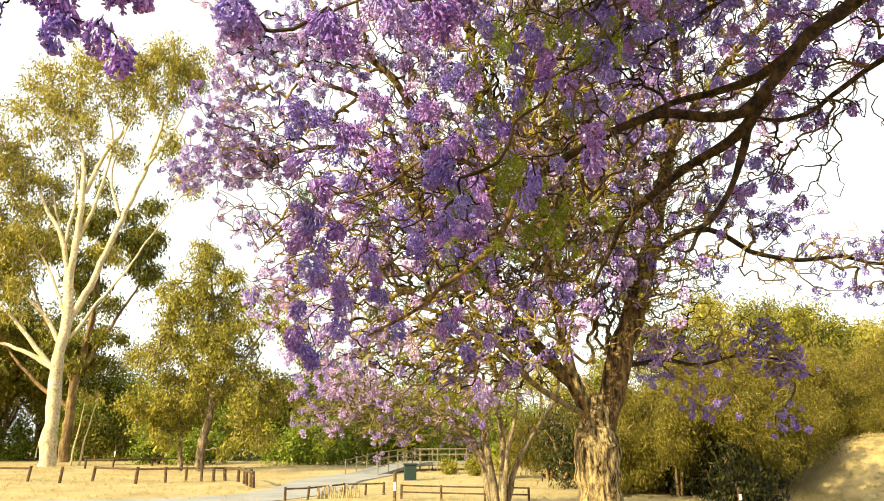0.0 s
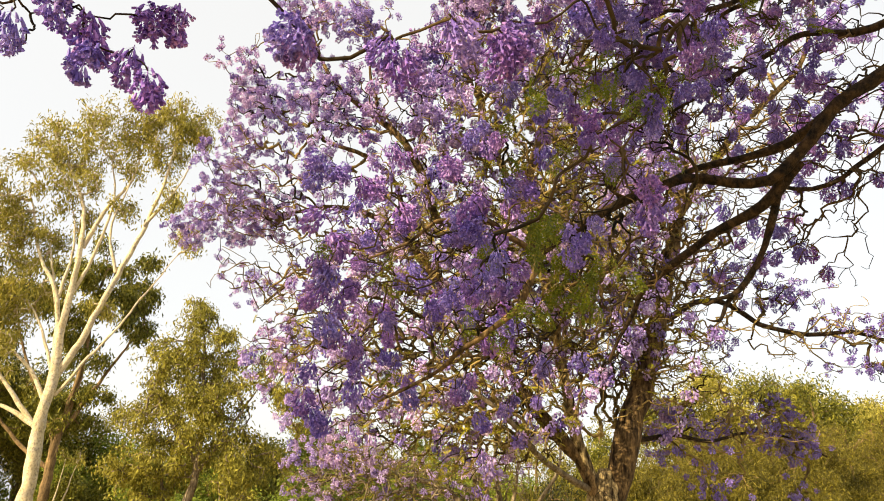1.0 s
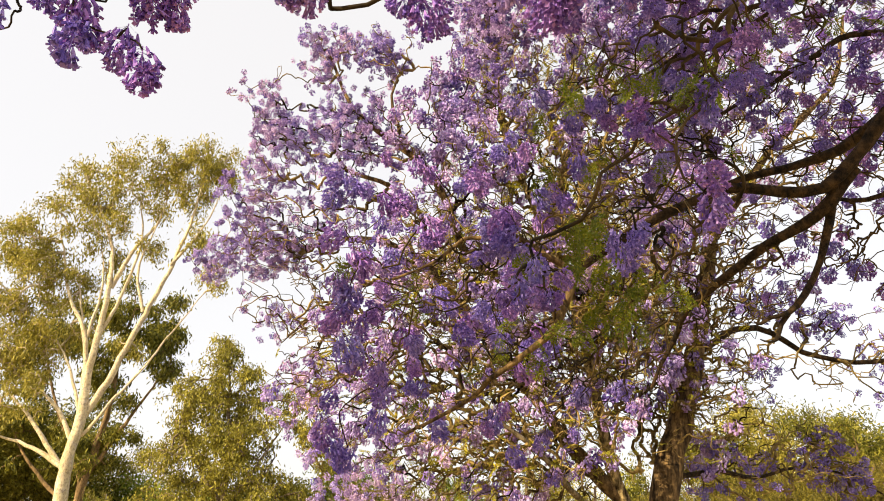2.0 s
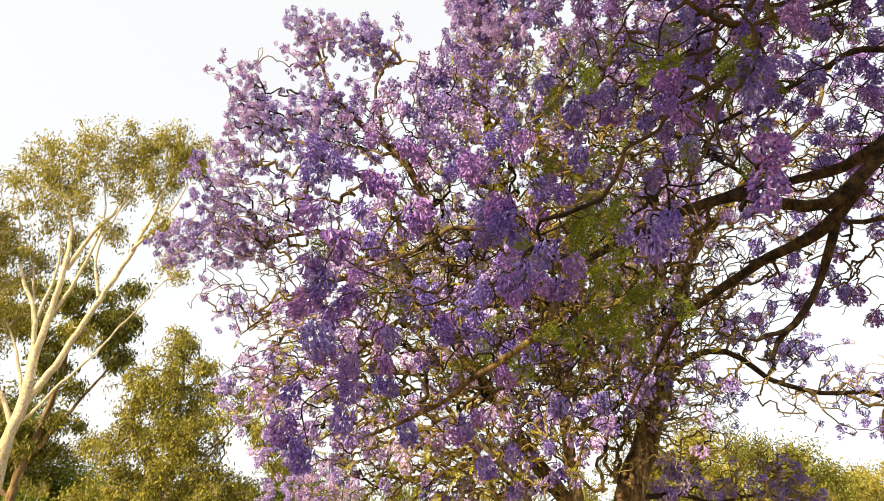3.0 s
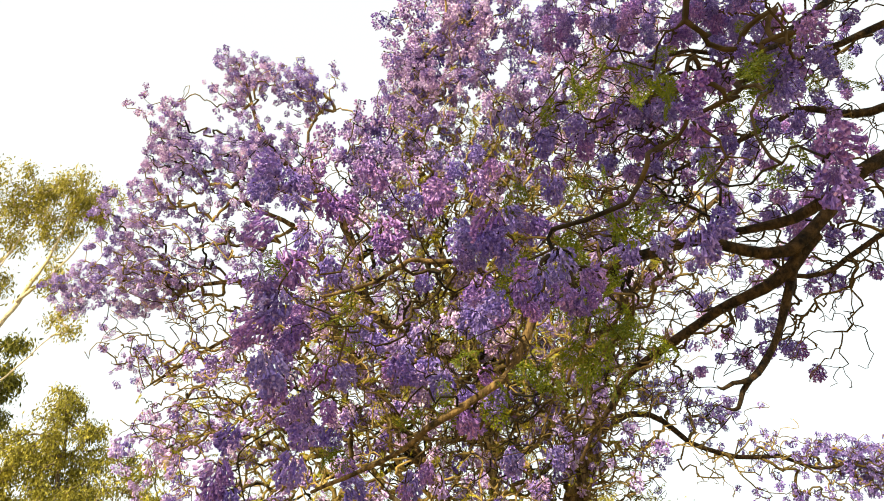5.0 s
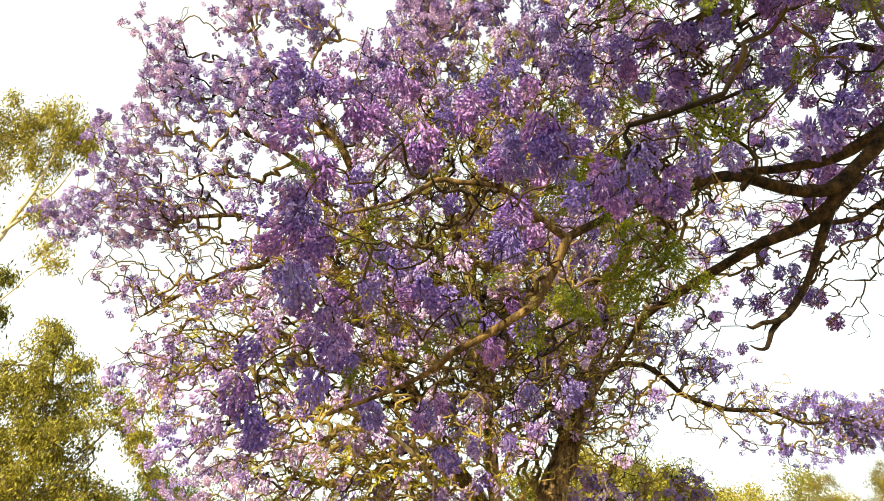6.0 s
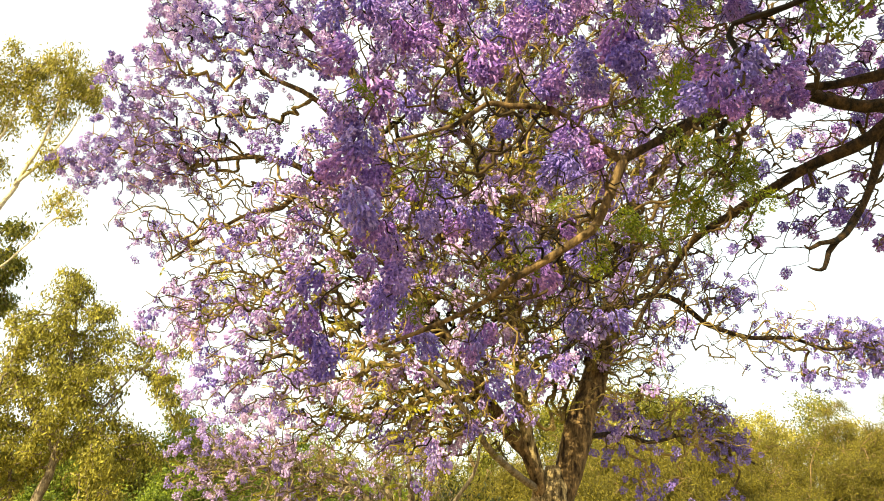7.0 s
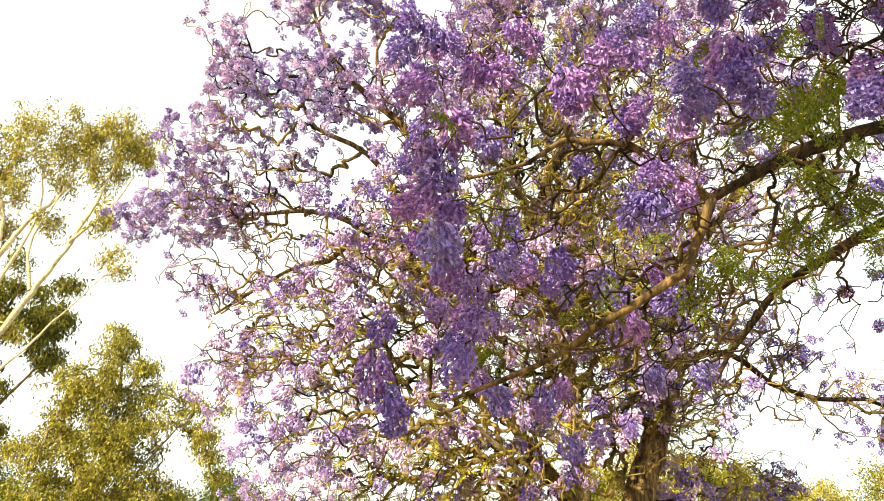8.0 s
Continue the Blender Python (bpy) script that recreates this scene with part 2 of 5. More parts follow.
def bell(axis, centre, length, width, sides, rings, rng):
    """One trumpet flower: a tube that widens into a flared, lobed mouth."""
    axis = axis / np.linalg.norm(axis)
    ref = np.array([0, 0, 1.0]) if abs(axis[2]) < 0.9 else np.array([1.0, 0, 0])
    s = np.cross(axis, ref)
    s /= np.linalg.norm(s)
    u = np.cross(axis, s)
    a = np.arange(sides) * 2 * math.pi / sides + rng.uniform(0, 6)
    v, q = [], []
    for d, r in rings:
        rr = r * width * np.ones(sides) * (1 + (rng.uniform(-0.25, 0.3, sides) if d > 0.9 else 0))
        dd = d * length + (rng.uniform(-0.1, 0.12, sides) * length if d > 0.9 else np.zeros(sides))
        v.append(centre + axis * dd[:, None] + rr[:, None] * (np.cos(a)[:, None] * s + np.sin(a)[:, None] * u))
    for k in range(len(rings) - 1):
        for i in range(sides):
            j = (i + 1) % sides
            q.append((k * sides + i, k * sides + j, (k + 1) * sides + j, (k + 1) * sides + i))
    if len(rings) > 2:
        for i in range(sides):          # five spreading lobes round the mouth
            c = centre + axis * length * rings[-1][0] + rings[-1][1] * width * (np.cos(a[i]) * s + np.sin(a[i]) * u)
            o = np.cos(a[i]) * s + np.sin(a[i]) * u
            d = o * rng.uniform(-0.1, 0.9) + axis * rng.uniform(0.4, 1.0)
            t = np.cross(axis, o) * width * 0.17
            b = len(rings) * sides + 4 * i
            v.append(np.array([c - t, c + t, c + d * width * 0.36 + t * 0.9, c + d * width * 0.36 - t * 0.9]))
            q.append((b, b + 1, b + 2, b + 3))
    return np.concatenate(v), np.array(q)


NEAR_BELL = ((0.0, 0.07), (0.35, 0.16), (0.85, 0.19))
FAR_BELL = ((0.0, 0.13), (1.0, 0.42))


def panicle(rng, flowers, sides, rings, length=1.0, girth=0.42, flower=0.24, droop=0.0):
    """A hanging spray of trumpet flowers, one unit long, its stalk at the top; drooping bells round a branched axis."""
    verts, quads, base = [], [], 0
    for i in range(flowers):
        u = (i + rng.uniform(0, 1)) / flowers
        z = -u * length * 0.85
        w = girth * (0.35 + 0.65 * math.sin(math.pi * min(1, 0.18 + u * 0.82))) * math.sqrt(rng.uniform(0.12, 1))
        a = rng.uniform(0, 2 * math.pi)
        out = np.array([math.cos(a), math.sin(a), 0])
        axis = out * rng.uniform(0.2, 0.9) * (1 - 0.45 * droop) + np.array([0, 0, -rng.uniform(0.3, 1.2) - 0.5 * droop]) + rng.normal(0, 0.2, 3)
        v, q = bell(axis, out * w + np.array([0, 0, z]), flower * rng.uniform(0.75, 1.15), flower * rng.uniform(0.8, 1.1), sides, rings, rng)
        verts.append(v)
        quads.append(q + base)
        base += len(v)
        foot, root = out * w + np.array([0, 0, z]), np.array([0, 0, z + 0.1])        # the flower's own stalk
        thick = np.cross(foot - root, [0, 0, 1.0])
        thick = thick / (np.linalg.norm(thick) + 1e-9) * 0.008
        verts.append(np.array([root - thick, root + thick, foot + thick + axis * 0.01, foot - thick + axis * 0.01]))
        quads.append(np.array([[0, 1, 2, 3]]) + base)
        base += 4
    v, q = tubes([([(0, 0, 0.12), (0, 0, -0.3), (0, 0, -0.8)], (0.014, 0.012, 0.006))], 4)
    verts.append(v)
    quads.append(q + base)
    return np.concatenate(verts), np.concatenate(quads)


def fern_frond(rng, pairs, leaflets):
    """A twice-divided feathery leaf, one unit long along +x, drooping at its end."""
    verts, quads = [], []

    def blade(p, d, n, length, width):
        d, n = d / np.linalg.norm(d), n / np.linalg.norm(n)
        b = len(verts)
        verts.extend([p, p + d * length * 0.5 + n * width, p + d * length, p + d * length * 0.5 - n * width])
        quads.append((b, b + 1, b + 2, b + 3))

    def stem(u):
        return np.array([u, 0, 0.12 * u - 0.35 * u * u])

    for k in range(pairs):
        u = 0.15 + 0.85 * k / pairs
        for s in (-1, 1):
            length = 0.34 * math.sin(math.pi * (0.12 + 0.82 * u)) + 0.05
            d = np.array([0.45 + rng.uniform(-0.2, 0.3), s * 1.0, -0.35 + rng.uniform(-0.35, 0.3)])
            d /= np.linalg.norm(d)
            if leaflets:
                for j in range(leaflets):
                    w = (j + 0.7) / leaflets * length
                    p = stem(u) + d * w + np.array([0, 0, -0.25 * w * w])
                    for e in (-1, 1):
                        if rng.random() < 0.72:
                            blade(p + rng.normal(0, 0.012, 3), np.array([e * 0.9, s * 0.35, -0.1]) + d * 0.3 + rng.normal(0, 0.3, 3), np.array([0.2, 0.8 * s, 0.3]) + rng.normal(0, 0.4, 3), rng.uniform(0.07, 0.12), 0.028)
            else:
                blade(stem(u), d, np.array([1, 0, 0.2]), length, 0.03)
    v, q = tubes([([stem(t) for t in np.linspace(0, 1, 6)], np.linspace(0.009, 0.003, 6))], 4)
    return np.concatenate([np.array(verts), v]), np.concatenate([np.array(quads), q + len(verts)])


def leaf_spray(rng, leaves, spread, length, width, droop):
    """A loose tuft of narrow leaves; droop 1 hangs them straight down."""
    verts, quads = [], []
    for _ in range(leaves):
        p = rng.normal(0, 0.42, 3) * spread
        d = rng.normal(0, 1, 3) * (1 - droop) + np.array([0, 0, -1.6 * droop])
        d /= np.linalg.norm(d)
        n = np.cross(d, rng.normal(0, 1, 3))
        n /= np.linalg.norm(n) + 1e-9
        l, w = length * rng.uniform(0.6, 1.3), width * rng.uniform(0.7, 1.3)
        bend = np.cross(d, n) * l * rng.uniform(-0.15, 0.15)
        b = len(verts)
        verts.extend([p, p + d * l * 0.45 + n * w + bend, p + d * l, p + d * l * 0.45 - n * w + bend])
        quads.append((b, b + 1, b + 2, b + 3))
    return np.array(verts), np.array(quads)


def in_blobs(blobs, rng, more=1.0, gather=1):
    """Points strewn through egg-shaped clouds (x, y, z, radius, height, number); gather: how many sit close together."""
    out = []
    for x, y, z, r, rz, n in blobs:
        m = max(1, int(n * more) // gather)
        d = rng.normal(0, 1, (m, 3))
        d /= np.linalg.norm(d, axis=1)[:, None]
        d *= (rng.uniform(0.02, 1, m) ** 0.45 * (1 + 0.22 * rng.normal(0, 1, m)).clip(0.5, 1.2))[:, None]
        spots = np.array([x, y, z]) + d * np.array([r, r, rz])
        if gather > 1:
            spots = np.repeat(spots, gather, axis=0) + rng.normal(0, 0.075, (m * gather, 3)) * np.array([1, 1, 0.8])
        out.append(spots)
    return np.concatenate(out)


def grow(limbs, targets, rng, step=0.16, wig=0.35, tip=0.004, power=0.45, reach=0.0, hub=None):
    """Twigs from the nearest wood to every target, bending on the way; thicker where more of them part."""
    room = sum(len(l) for l in limbs) + len(targets) * 62
    pos, parent, load = np.zeros((room, 3)), np.full(room, -1), np.zeros(room)
    n = 0
    for l in limbs:
        pos[n:n + len(l)] = l
        n += len(l)
    wood = n
    first = np.array([((pos[:n] - t) ** 2).sum(1).min() for t in targets])
    chains = []
    for i in np.argsort(first):
        t = targets[i]
        gap = pos[:n] - t
        cost = (gap ** 2).sum(1)
        if hub is None:
            k = int(cost.argmin())
        else:        # twigs fork outwards: wood that lies nearer the tree's middle is preferred
            d = np.sqrt(cost) + 1e-6
            k = int((cost * (1 + 3 * np.clip((np.linalg.norm(pos[:n] - hub, axis=1) - np.linalg.norm(t - hub)) / d + 0.6, 0, 1.6))).argmin())
        start, dist = pos[k], math.sqrt(cost[k])
        m = min(60, max(6, int(dist / step)))
        u = np.linspace(0, 1, m + 1)[1:]
        way = t - start
        off = np.zeros((m, 3))
        for h in range(1, 5):
            off += np.sin(u * math.pi * h)[:, None] * rng.normal(0, 1, 3) / h ** 1.15
        line = start + way * u[:, None] + off * wig * min(dist, 0.9) + np.array([0, 0, 1]) * (np.sin(u * math.pi) * reach * dist)[:, None]
        ids = [k] + list(range(n, n + m))
        pos[n:n + m] = line
        parent[n:n + m] = ids[:-1]
        n += m
        chains.append(ids)
        j = ids[-1]
        while j >= wood:
            load[j] += 1
            j = parent[j]
    paths = []
    for ids in chains:
        r = np.minimum(tip * np.maximum(load[ids], 1) ** power, tip * 5)
        r[0] = r[1]
        paths.append((pos[ids], r))
    return paths


def limb_mesh(name, points, r0, r1, sides, rng, mat, step=0.25, wig=0.03, lumps=0.1, power=1.0):
    pts = spline(points, step)
    n = len(pts)
    w = np.cumsum(rng.normal(0, 1, (n, 3)), axis=0)
    w -= np.linspace(0, 1, n)[:, None] * w[-1]
    pts = pts + w * wig
    if isinstance(r0, (list, tuple)):
        rad = np.interp(np.linspace(0, 1, n), np.linspace(0, 1, len(r0)), r0)
    else:
        rad = r0 + (r1 - r0) * np.linspace(0, 1, n) ** power
    v, q = tubes([(pts, rad)], sides, rng, lumps if sides < 24 else 0)
    if sides >= 10:        # knots, ridges and furrows
        v = v.reshape(n, sides, 3)
        for i in range(n):
            f = 1.1 / max(rad[i], 0.05)
            for j in range(sides):
                d = v[i, j] - pts[i]
                w = noise.noise(Vector((v[i, j, 0] * f * 2.2, v[i, j, 1] * f * 2.2, v[i, j, 2] * f * 0.45)))
                w += 0.7 * noise.noise(Vector((v[i, j, 0] * f * 0.8 + 9, v[i, j, 1] * f * 0.8, v[i, j, 2] * f * 0.6)))
                w += 0.8 * noise.noise(Vector((pts[i, 0] * 5.5, pts[i, 1] * 5.5, pts[i, 2] * 5.5)))
                v[i, j] = pts[i] + d * (1 + 0.17 * w)
        v = v.reshape(-1, 3)
    return mesh_of(name, v, q, mat, True), pts


def ground_height(x, y):
    s = np.clip((np.asarray(y, float) - 12) / 33, 0, 1)
    return 0.36 * s * s * (3 - 2 * s) + 1.85 * np.exp(-(np.abs(np.asarray(x, float) - 17.4) / 4.6) ** 6 - ((np.asarray(y, float) - 25.3) / 2.8) ** 2)


# ---- the ground ----
def build_ground():
    xs = np.unique(np.concatenate([np.linspace(-400, -60, 12), np.linspace(-60, 60, 121), np.linspace(60, 400, 12)]))
    ys = np.unique(np.concatenate([np.linspace(-60, -5, 12), np.linspace(-5, 70, 101), np.linspace(70, 900, 16)]))
    gx, gy = np.meshgrid(xs, ys)
    z = ground_height(gx, gy) + 0.03 * np.sin(gx * 0.7 + 1.3) * np.sin(gy * 0.5)
    v = np.stack([gx, gy, z], -1).reshape(-1, 3)
    i, j = np.meshgrid(np.arange(len(ys) - 1), np.arange(len(xs) - 1), indexing="ij")
    k = (i * len(xs) + j).ravel()
    q = np.stack([k, k + 1, k + 1 + len(xs), k + len(xs)], -1)
    tagged(new("ground", mesh_of("ground", v, q, LAWN, True)), "dry straw-coloured park lawn with a low bank", "ground", "", "structure")
    # the path that comes from the left and runs to the footbridge
    mid = spline([(-16, 19.6, 0), (-9, 20.8, 0), (-5.8, 22.6, 0), (-4.8, 26, 0), (-4.9, 29.5, 0), (-4.2, 32.2, 0), (-3.7, 34.2, 0)], 0.5)
    tan = np.gradient(mid, axis=0)
    tan /= np.linalg.norm(tan, axis=1)[:, None]
    nor = np.stack([-tan[:, 1], tan[:, 0], 0 * tan[:, 0]], -1)
    rows = []
    for o, dz in ((-1.4, -0.1), (-1.35, 0.045), (0, 0.06), (1.35, 0.045), (1.4, -0.1)):
        p = mid + nor * o
        p[:, 2] = ground_height(p[:, 0], p[:, 1]) + dz
        rows.append(p)
    v = np.stack(rows, 1).reshape(-1, 3)
    q = [(a * 5 + b, a * 5 + b + 1, a * 5 + b + 6, a * 5 + b + 5) for a in range(len(mid) - 1) for b in range(4)]
    tagged(new("path", mesh_of("path", v, q, PATH_MAT)), "pale grey footpath curving through the dry lawn", "path", "", "structure")


build_ground()


# ---- jacarandas ----
def panicles_as_parts(tree, meshes, places, sizes, rng, tilt, name="panicle"):
    for i, (p, s) in enumerate(zip(places, sizes)):
        ob = child(name, meshes[i % len(meshes)], tree, "", "", p, (rng.uniform(-tilt, tilt), rng.uniform(-tilt, tilt), rng.uniform(0, 6.28)))
        ob.scale = (s, s, s)


def add_wood(tree, limbs, rng, targets, twig_mat=None, **kw):
    """The limbs as parts, and the twigs that leave them for the targets."""
    lines = []
    for name, pts, r0, r1, sides, mat, label in limbs:
        me, line = limb_mesh(name, pts, r0, r1, sides, rng, mat, kw.get("limb_step", 0.25), kw.get("limb_wig", 0.012))
        child(name, me, tree, label)
        lines.append(line)
    paths = grow(lines, targets, rng, kw.get("step", 0.16), kw.get("wig", 0.4), kw.get("tip", 0.005), kw.get("power", 0.42), kw.get("reach", 0.0), kw.get("hub"))
    v, q = tubes(paths, 4)
    child("brushwood", mesh_of("brushwood", v, q, twig_mat or TWIG_BARK, True), tree, "contorted golden-brown twigs", "stuff")


def great_jacaranda():
    rng = np.random.default_rng(11)
    base = (2.75, 11.9, 0.0)
    tree = thing("jacaranda_tree", base, "large jacaranda in full lilac bloom on dry lawn", "tree", "jacarandas")
    trunk, _ = limb_mesh("trunk", [(2.86, 11.95, -0.1), (2.80, 11.92, 0.35), (2.72, 11.9, 1.0), (2.70, 11.9, 1.6), (2.74, 11.88, 2.1), (2.76, 11.85, 2.4), (2.76, 11.85, 2.52)],
                         [0.50, 0.40, 0.36, 0.345, 0.35, 0.27, 0.1], 0, 56, rng, JAC_BARK, 0.06, 0.0)
    child("trunk", trunk, tree, "thick furrowed brown trunk")
    limbs = [
        ("limb", [(2.8, 11.9, 1.3), (2.92, 11.9, 2.1), (3.2, 11.9, 3.04), (3.56, 12.0, 4.0), (3.92, 12.1, 5.02), (4.12, 12.2, 5.79), (4.43, 12.3, 6.93), (4.8, 12.4, 8.4), (4.79, 12.3, 10.2)], [0.1, 0.2, 0.175, 0.155, 0.14, 0.12, 0.10, 0.085, 0.05], 0, 20, HALF_LIT_BARK, ""),
        ("limb", [(2.7, 11.85, 1.3), (2.56, 11.8, 2.15), (2.28, 11.6, 2.92), (2.11, 11.4, 3.7), (1.92, 11.2, 4.68), (1.62, 11.0, 5.77), (1.19, 10.8, 6.99), (0.73, 10.6, 8.37), (0.6, 10.3, 10.5)], [0.08, 0.105, 0.078, 0.07, 0.062, 0.055, 0.048, 0.04, 0.03], 0, 14, JAC_BARK, "")] + [
        # pale bark stands in for the sunlight on this limb
        ("limb", [(2.5, 11.75, 2.2), (1.78, 11.2, 2.54), (1.46, 10.8, 2.83), (0.99, 10.4, 3.19), (0.42, 10.2, 3.49), (-0.22, 10.2, 3.65)], 0.052, 0.02, 9, GREY_BARK, "low limb, sunlight put into its pale bark"),
        ("limb", [(3.92, 12.1, 4.9), (4.88, 12.6, 5.54), (5.5, 12.8, 5.5), (6.0, 12.9, 5.2), (6.9, 13.0, 5.03), (7.75, 13.0, 5.08), (8.5, 13.0, 4.95), (9.4, 13.0, 5.15), (10.6, 13.2, 5.0)], 0.062, 0.018, 10, SHADED_BARK, "limb reaching sideways, coloured dark for shade"),
        ("limb", [(3.2, 11.9, 2.94), (4.14, 12.6, 3.13), (4.92, 13.2, 3.1), (5.9, 13.8, 3.35), (6.9, 14.2, 3.3), (7.6, 14.4, 3.0)], 0.045, 0.015, 7, SHADED_BARK, "")] + [
        ("limb", [(2.66, 11.85, 1.9), (2.34, 11.72, 2.62), (1.62, 11.6, 3.39), (0.85, 11.6, 4.46), (-0.04, 11.8, 5.68), (-0.66, 12.0, 6.37), (-1.18, 12.3, 6.61), (-1.51, 12.6, 6.35), (-2.18, 13.0, 6.3), (-3.24, 13.2, 5.5)], [0.09, 0.115, 0.105, 0.095, 0.085, 0.07, 0.055, 0.042, 0.03, 0.02], 0, 10, HALF_LIT_BARK, ""),
        ("limb", [(-0.04, 11.8, 5.68), (-0.78, 12.2, 6.71), (-1.43, 12.5, 7.16), (-2.13, 12.8, 7.34), (-3.16, 13.0, 7.25), (-4.3, 13.0, 7.3)], 0.07, 0.02, 7, HALF_LIT_BARK, "")] + [
        ("limb", [(0.85, 11.6, 4.46), (0.06, 11.4, 5.47), (-0.46, 11.2, 6.12), (-0.64, 11.0, 6.93), (-1.06, 10.8, 7.32), (-1.84, 10.8, 7.66), (-2.06, 10.8, 7.99)], 0.08, 0.025, 8, HALF_LIT_BARK, ""),
        ("limb", [(1.7, 11.0, 5.5), (0.6, 10.7, 5.7), (0.07, 10.6, 6.19), (-0.16, 10.4, 6.83), (-0.46, 10.2, 7.26), (-0.94, 10.2, 7.73), (-1.76, 10.2, 8.52), (-2.23, 10.2, 9.67)], 0.09, 0.02, 8, HALF_LIT_BARK, ""),
        ("limb", [(-0.84, 10.2, 7.64), (-1.05, 10.1, 8.63), (-0.85, 10.0, 9.28)], 0.035, 0.015, 6, HALF_LIT_BARK, ""),
        ("limb", [(1.4, 10.9, 6.4), (2.0, 10.7, 8.2), (3.0, 10.9, 10.4)], 0.08, 0.03, 8, HALF_LIT_BARK, "")] + [
        ("limb", [(4.4, 12.3, 6.9), (5.6, 12.0, 8.6), (7.2, 12.0, 10.3), (7.8, 12.0, 12)], 0.09, 0.03, 8, HALF_LIT_BARK, ""),
    ]
    crown_left = [
        (-1.9, 12.0, 3.4, 0.9, 0.6, 26), (-1.2, 11.5, 2.8, 0.8, 0.5, 22),
        (-2.23, 10.2, 9.67, 0.55, 0.7, 50), (-1.25, 10.1, 9.45, 0.6, 0.6, 50), (-3.46, 10.8, 9.07, 0.5, 0.5, 24), (-2.89, 11.0, 8.45, 0.9, 0.7, 80),
        (-1.61, 10.3, 8.05, 0.9, 0.8, 90), (-3.62, 11.5, 7.78, 0.7, 0.6, 40), (-3.74, 12.6, 7.15, 1.1, 0.7, 130), (-4.86, 13.0, 7.01, 0.5, 0.5, 28),
        (-2.35, 11.5, 7.4, 0.9, 0.8, 40), (-3.35, 13.0, 5.93, 1, 0.7, 20), (-2.4, 12.8, 5.1, 1.0, 0.7, 22), (-1.6, 12.0, 5.6, 0.9, 0.7, 16), (0.65, 10.0, 9.66, 0.8, 0.9, 90)]
    crown_mid = [
        (0.9, 9.8, 10.7, 1, 0.9, 100), (1.9, 10.4, 11.8, 1.1, 0.9, 60), (3.1, 10.5, 12.9, 1.2, 0.6, 70), (5.0, 11.0, 13.4, 1.3, 0.7, 70), (1.7, 10.2, 12.9, 1.0, 0.5, 40), (2.9, 10.5, 10.5, 1.0, 0.9, 60), (4.5, 11.0, 11.6, 1.2, 1.0, 60), (4.9, 11.1, 10.2, 1.0, 0.9, 50), (0.95, 10.0, 12.3, 1.05, 0.9, 90), (0.17, 10.0, 7.81, 1.2, 1, 120), (0.05, 10.3, 9.05, 0.7, 0.5, 50), (0.5, 10.0, 10.2, 0.6, 0.6, 44)] + [(1.52, 10.5, 9.03, 1.3, 1.2, 130),
        (3.18, 11.0, 11.27, 1.5, 1.3, 110), (5.13, 11.5, 12.3, 1.6, 1.3, 80), (7.5, 12.0, 12.3, 1.6, 1.4, 26), (7.3, 12.0, 10.37, 1.3, 0.9, 28), (8.6, 12.3, 9.3, 1.2, 0.8, 16), (6.4, 12.3, 8.4, 1.1, 0.8, 18),
        (-0.5, 10.5, 6.08, 1.2, 1.1, 100), (0.55, 10.5, 5.14, 1.3, 1, 60), (-1.22, 11.0, 5.0, 1, 0.9, 30), (1.64, 11.0, 6.36, 1.3, 1, 60)]
    crown_low = [
        (-2.35, 12.5, 4.47, 1, 0.7, 50), (-1.0, 11.0, 3.72, 1, 0.8, 34), (0.17, 10.5, 3.44, 1.1, 0.8, 34), (2.68, 11.5, 8.35, 1.4, 1.2, 60),
        (2.06, 11.0, 4.63, 1.2, 0.9, 50), (0.84, 11.0, 2.77, 0.8, 0.6, 35), (3.95, 12.5, 3.5, 0.5, 0.5, 20)]
    crown_right = [
        (8.9, 13.2, 5.35, 0.7, 0.35, 70), (9.6, 13.2, 5.0, 0.8, 0.5, 120), (10.3, 13.3, 5.3, 0.8, 0.5, 110), (7.6, 13.1, 4.6, 0.8, 0.3, 16), (8.6, 13.1, 4.5, 0.7, 0.35, 22), (5.6, 13.0, 6.2, 0.7, 0.4, 60), (6.6, 13.1, 5.9, 0.6, 0.3, 36),
        (6.66, 13.0, 5.74, 0.8, 0.3, 16), (7.29, 13.2, 5.35, 0.7, 0.45, 20)] + [(8.04, 13.2, 5.17, 0.7, 0.35, 18), (5.15, 13.0, 4.82, 0.6, 0.4, 18),
        (5.74, 12.9, 5.93, 0.5, 0.3, 10), (7.0, 14.3, 3.3, 0.55, 0.6, 80), (6.6, 14.1, 3.9, 0.5, 0.3, 30), (5.91, 14.0, 3.49, 0.8, 0.5, 40), (4.44, 13.0, 2.96, 0.8, 0.6, 35),
        (6.96, 14.3, 2.21, 0.5, 0.4, 18), (5.26, 13.5, 2.39, 0.8, 0.3, 18)]
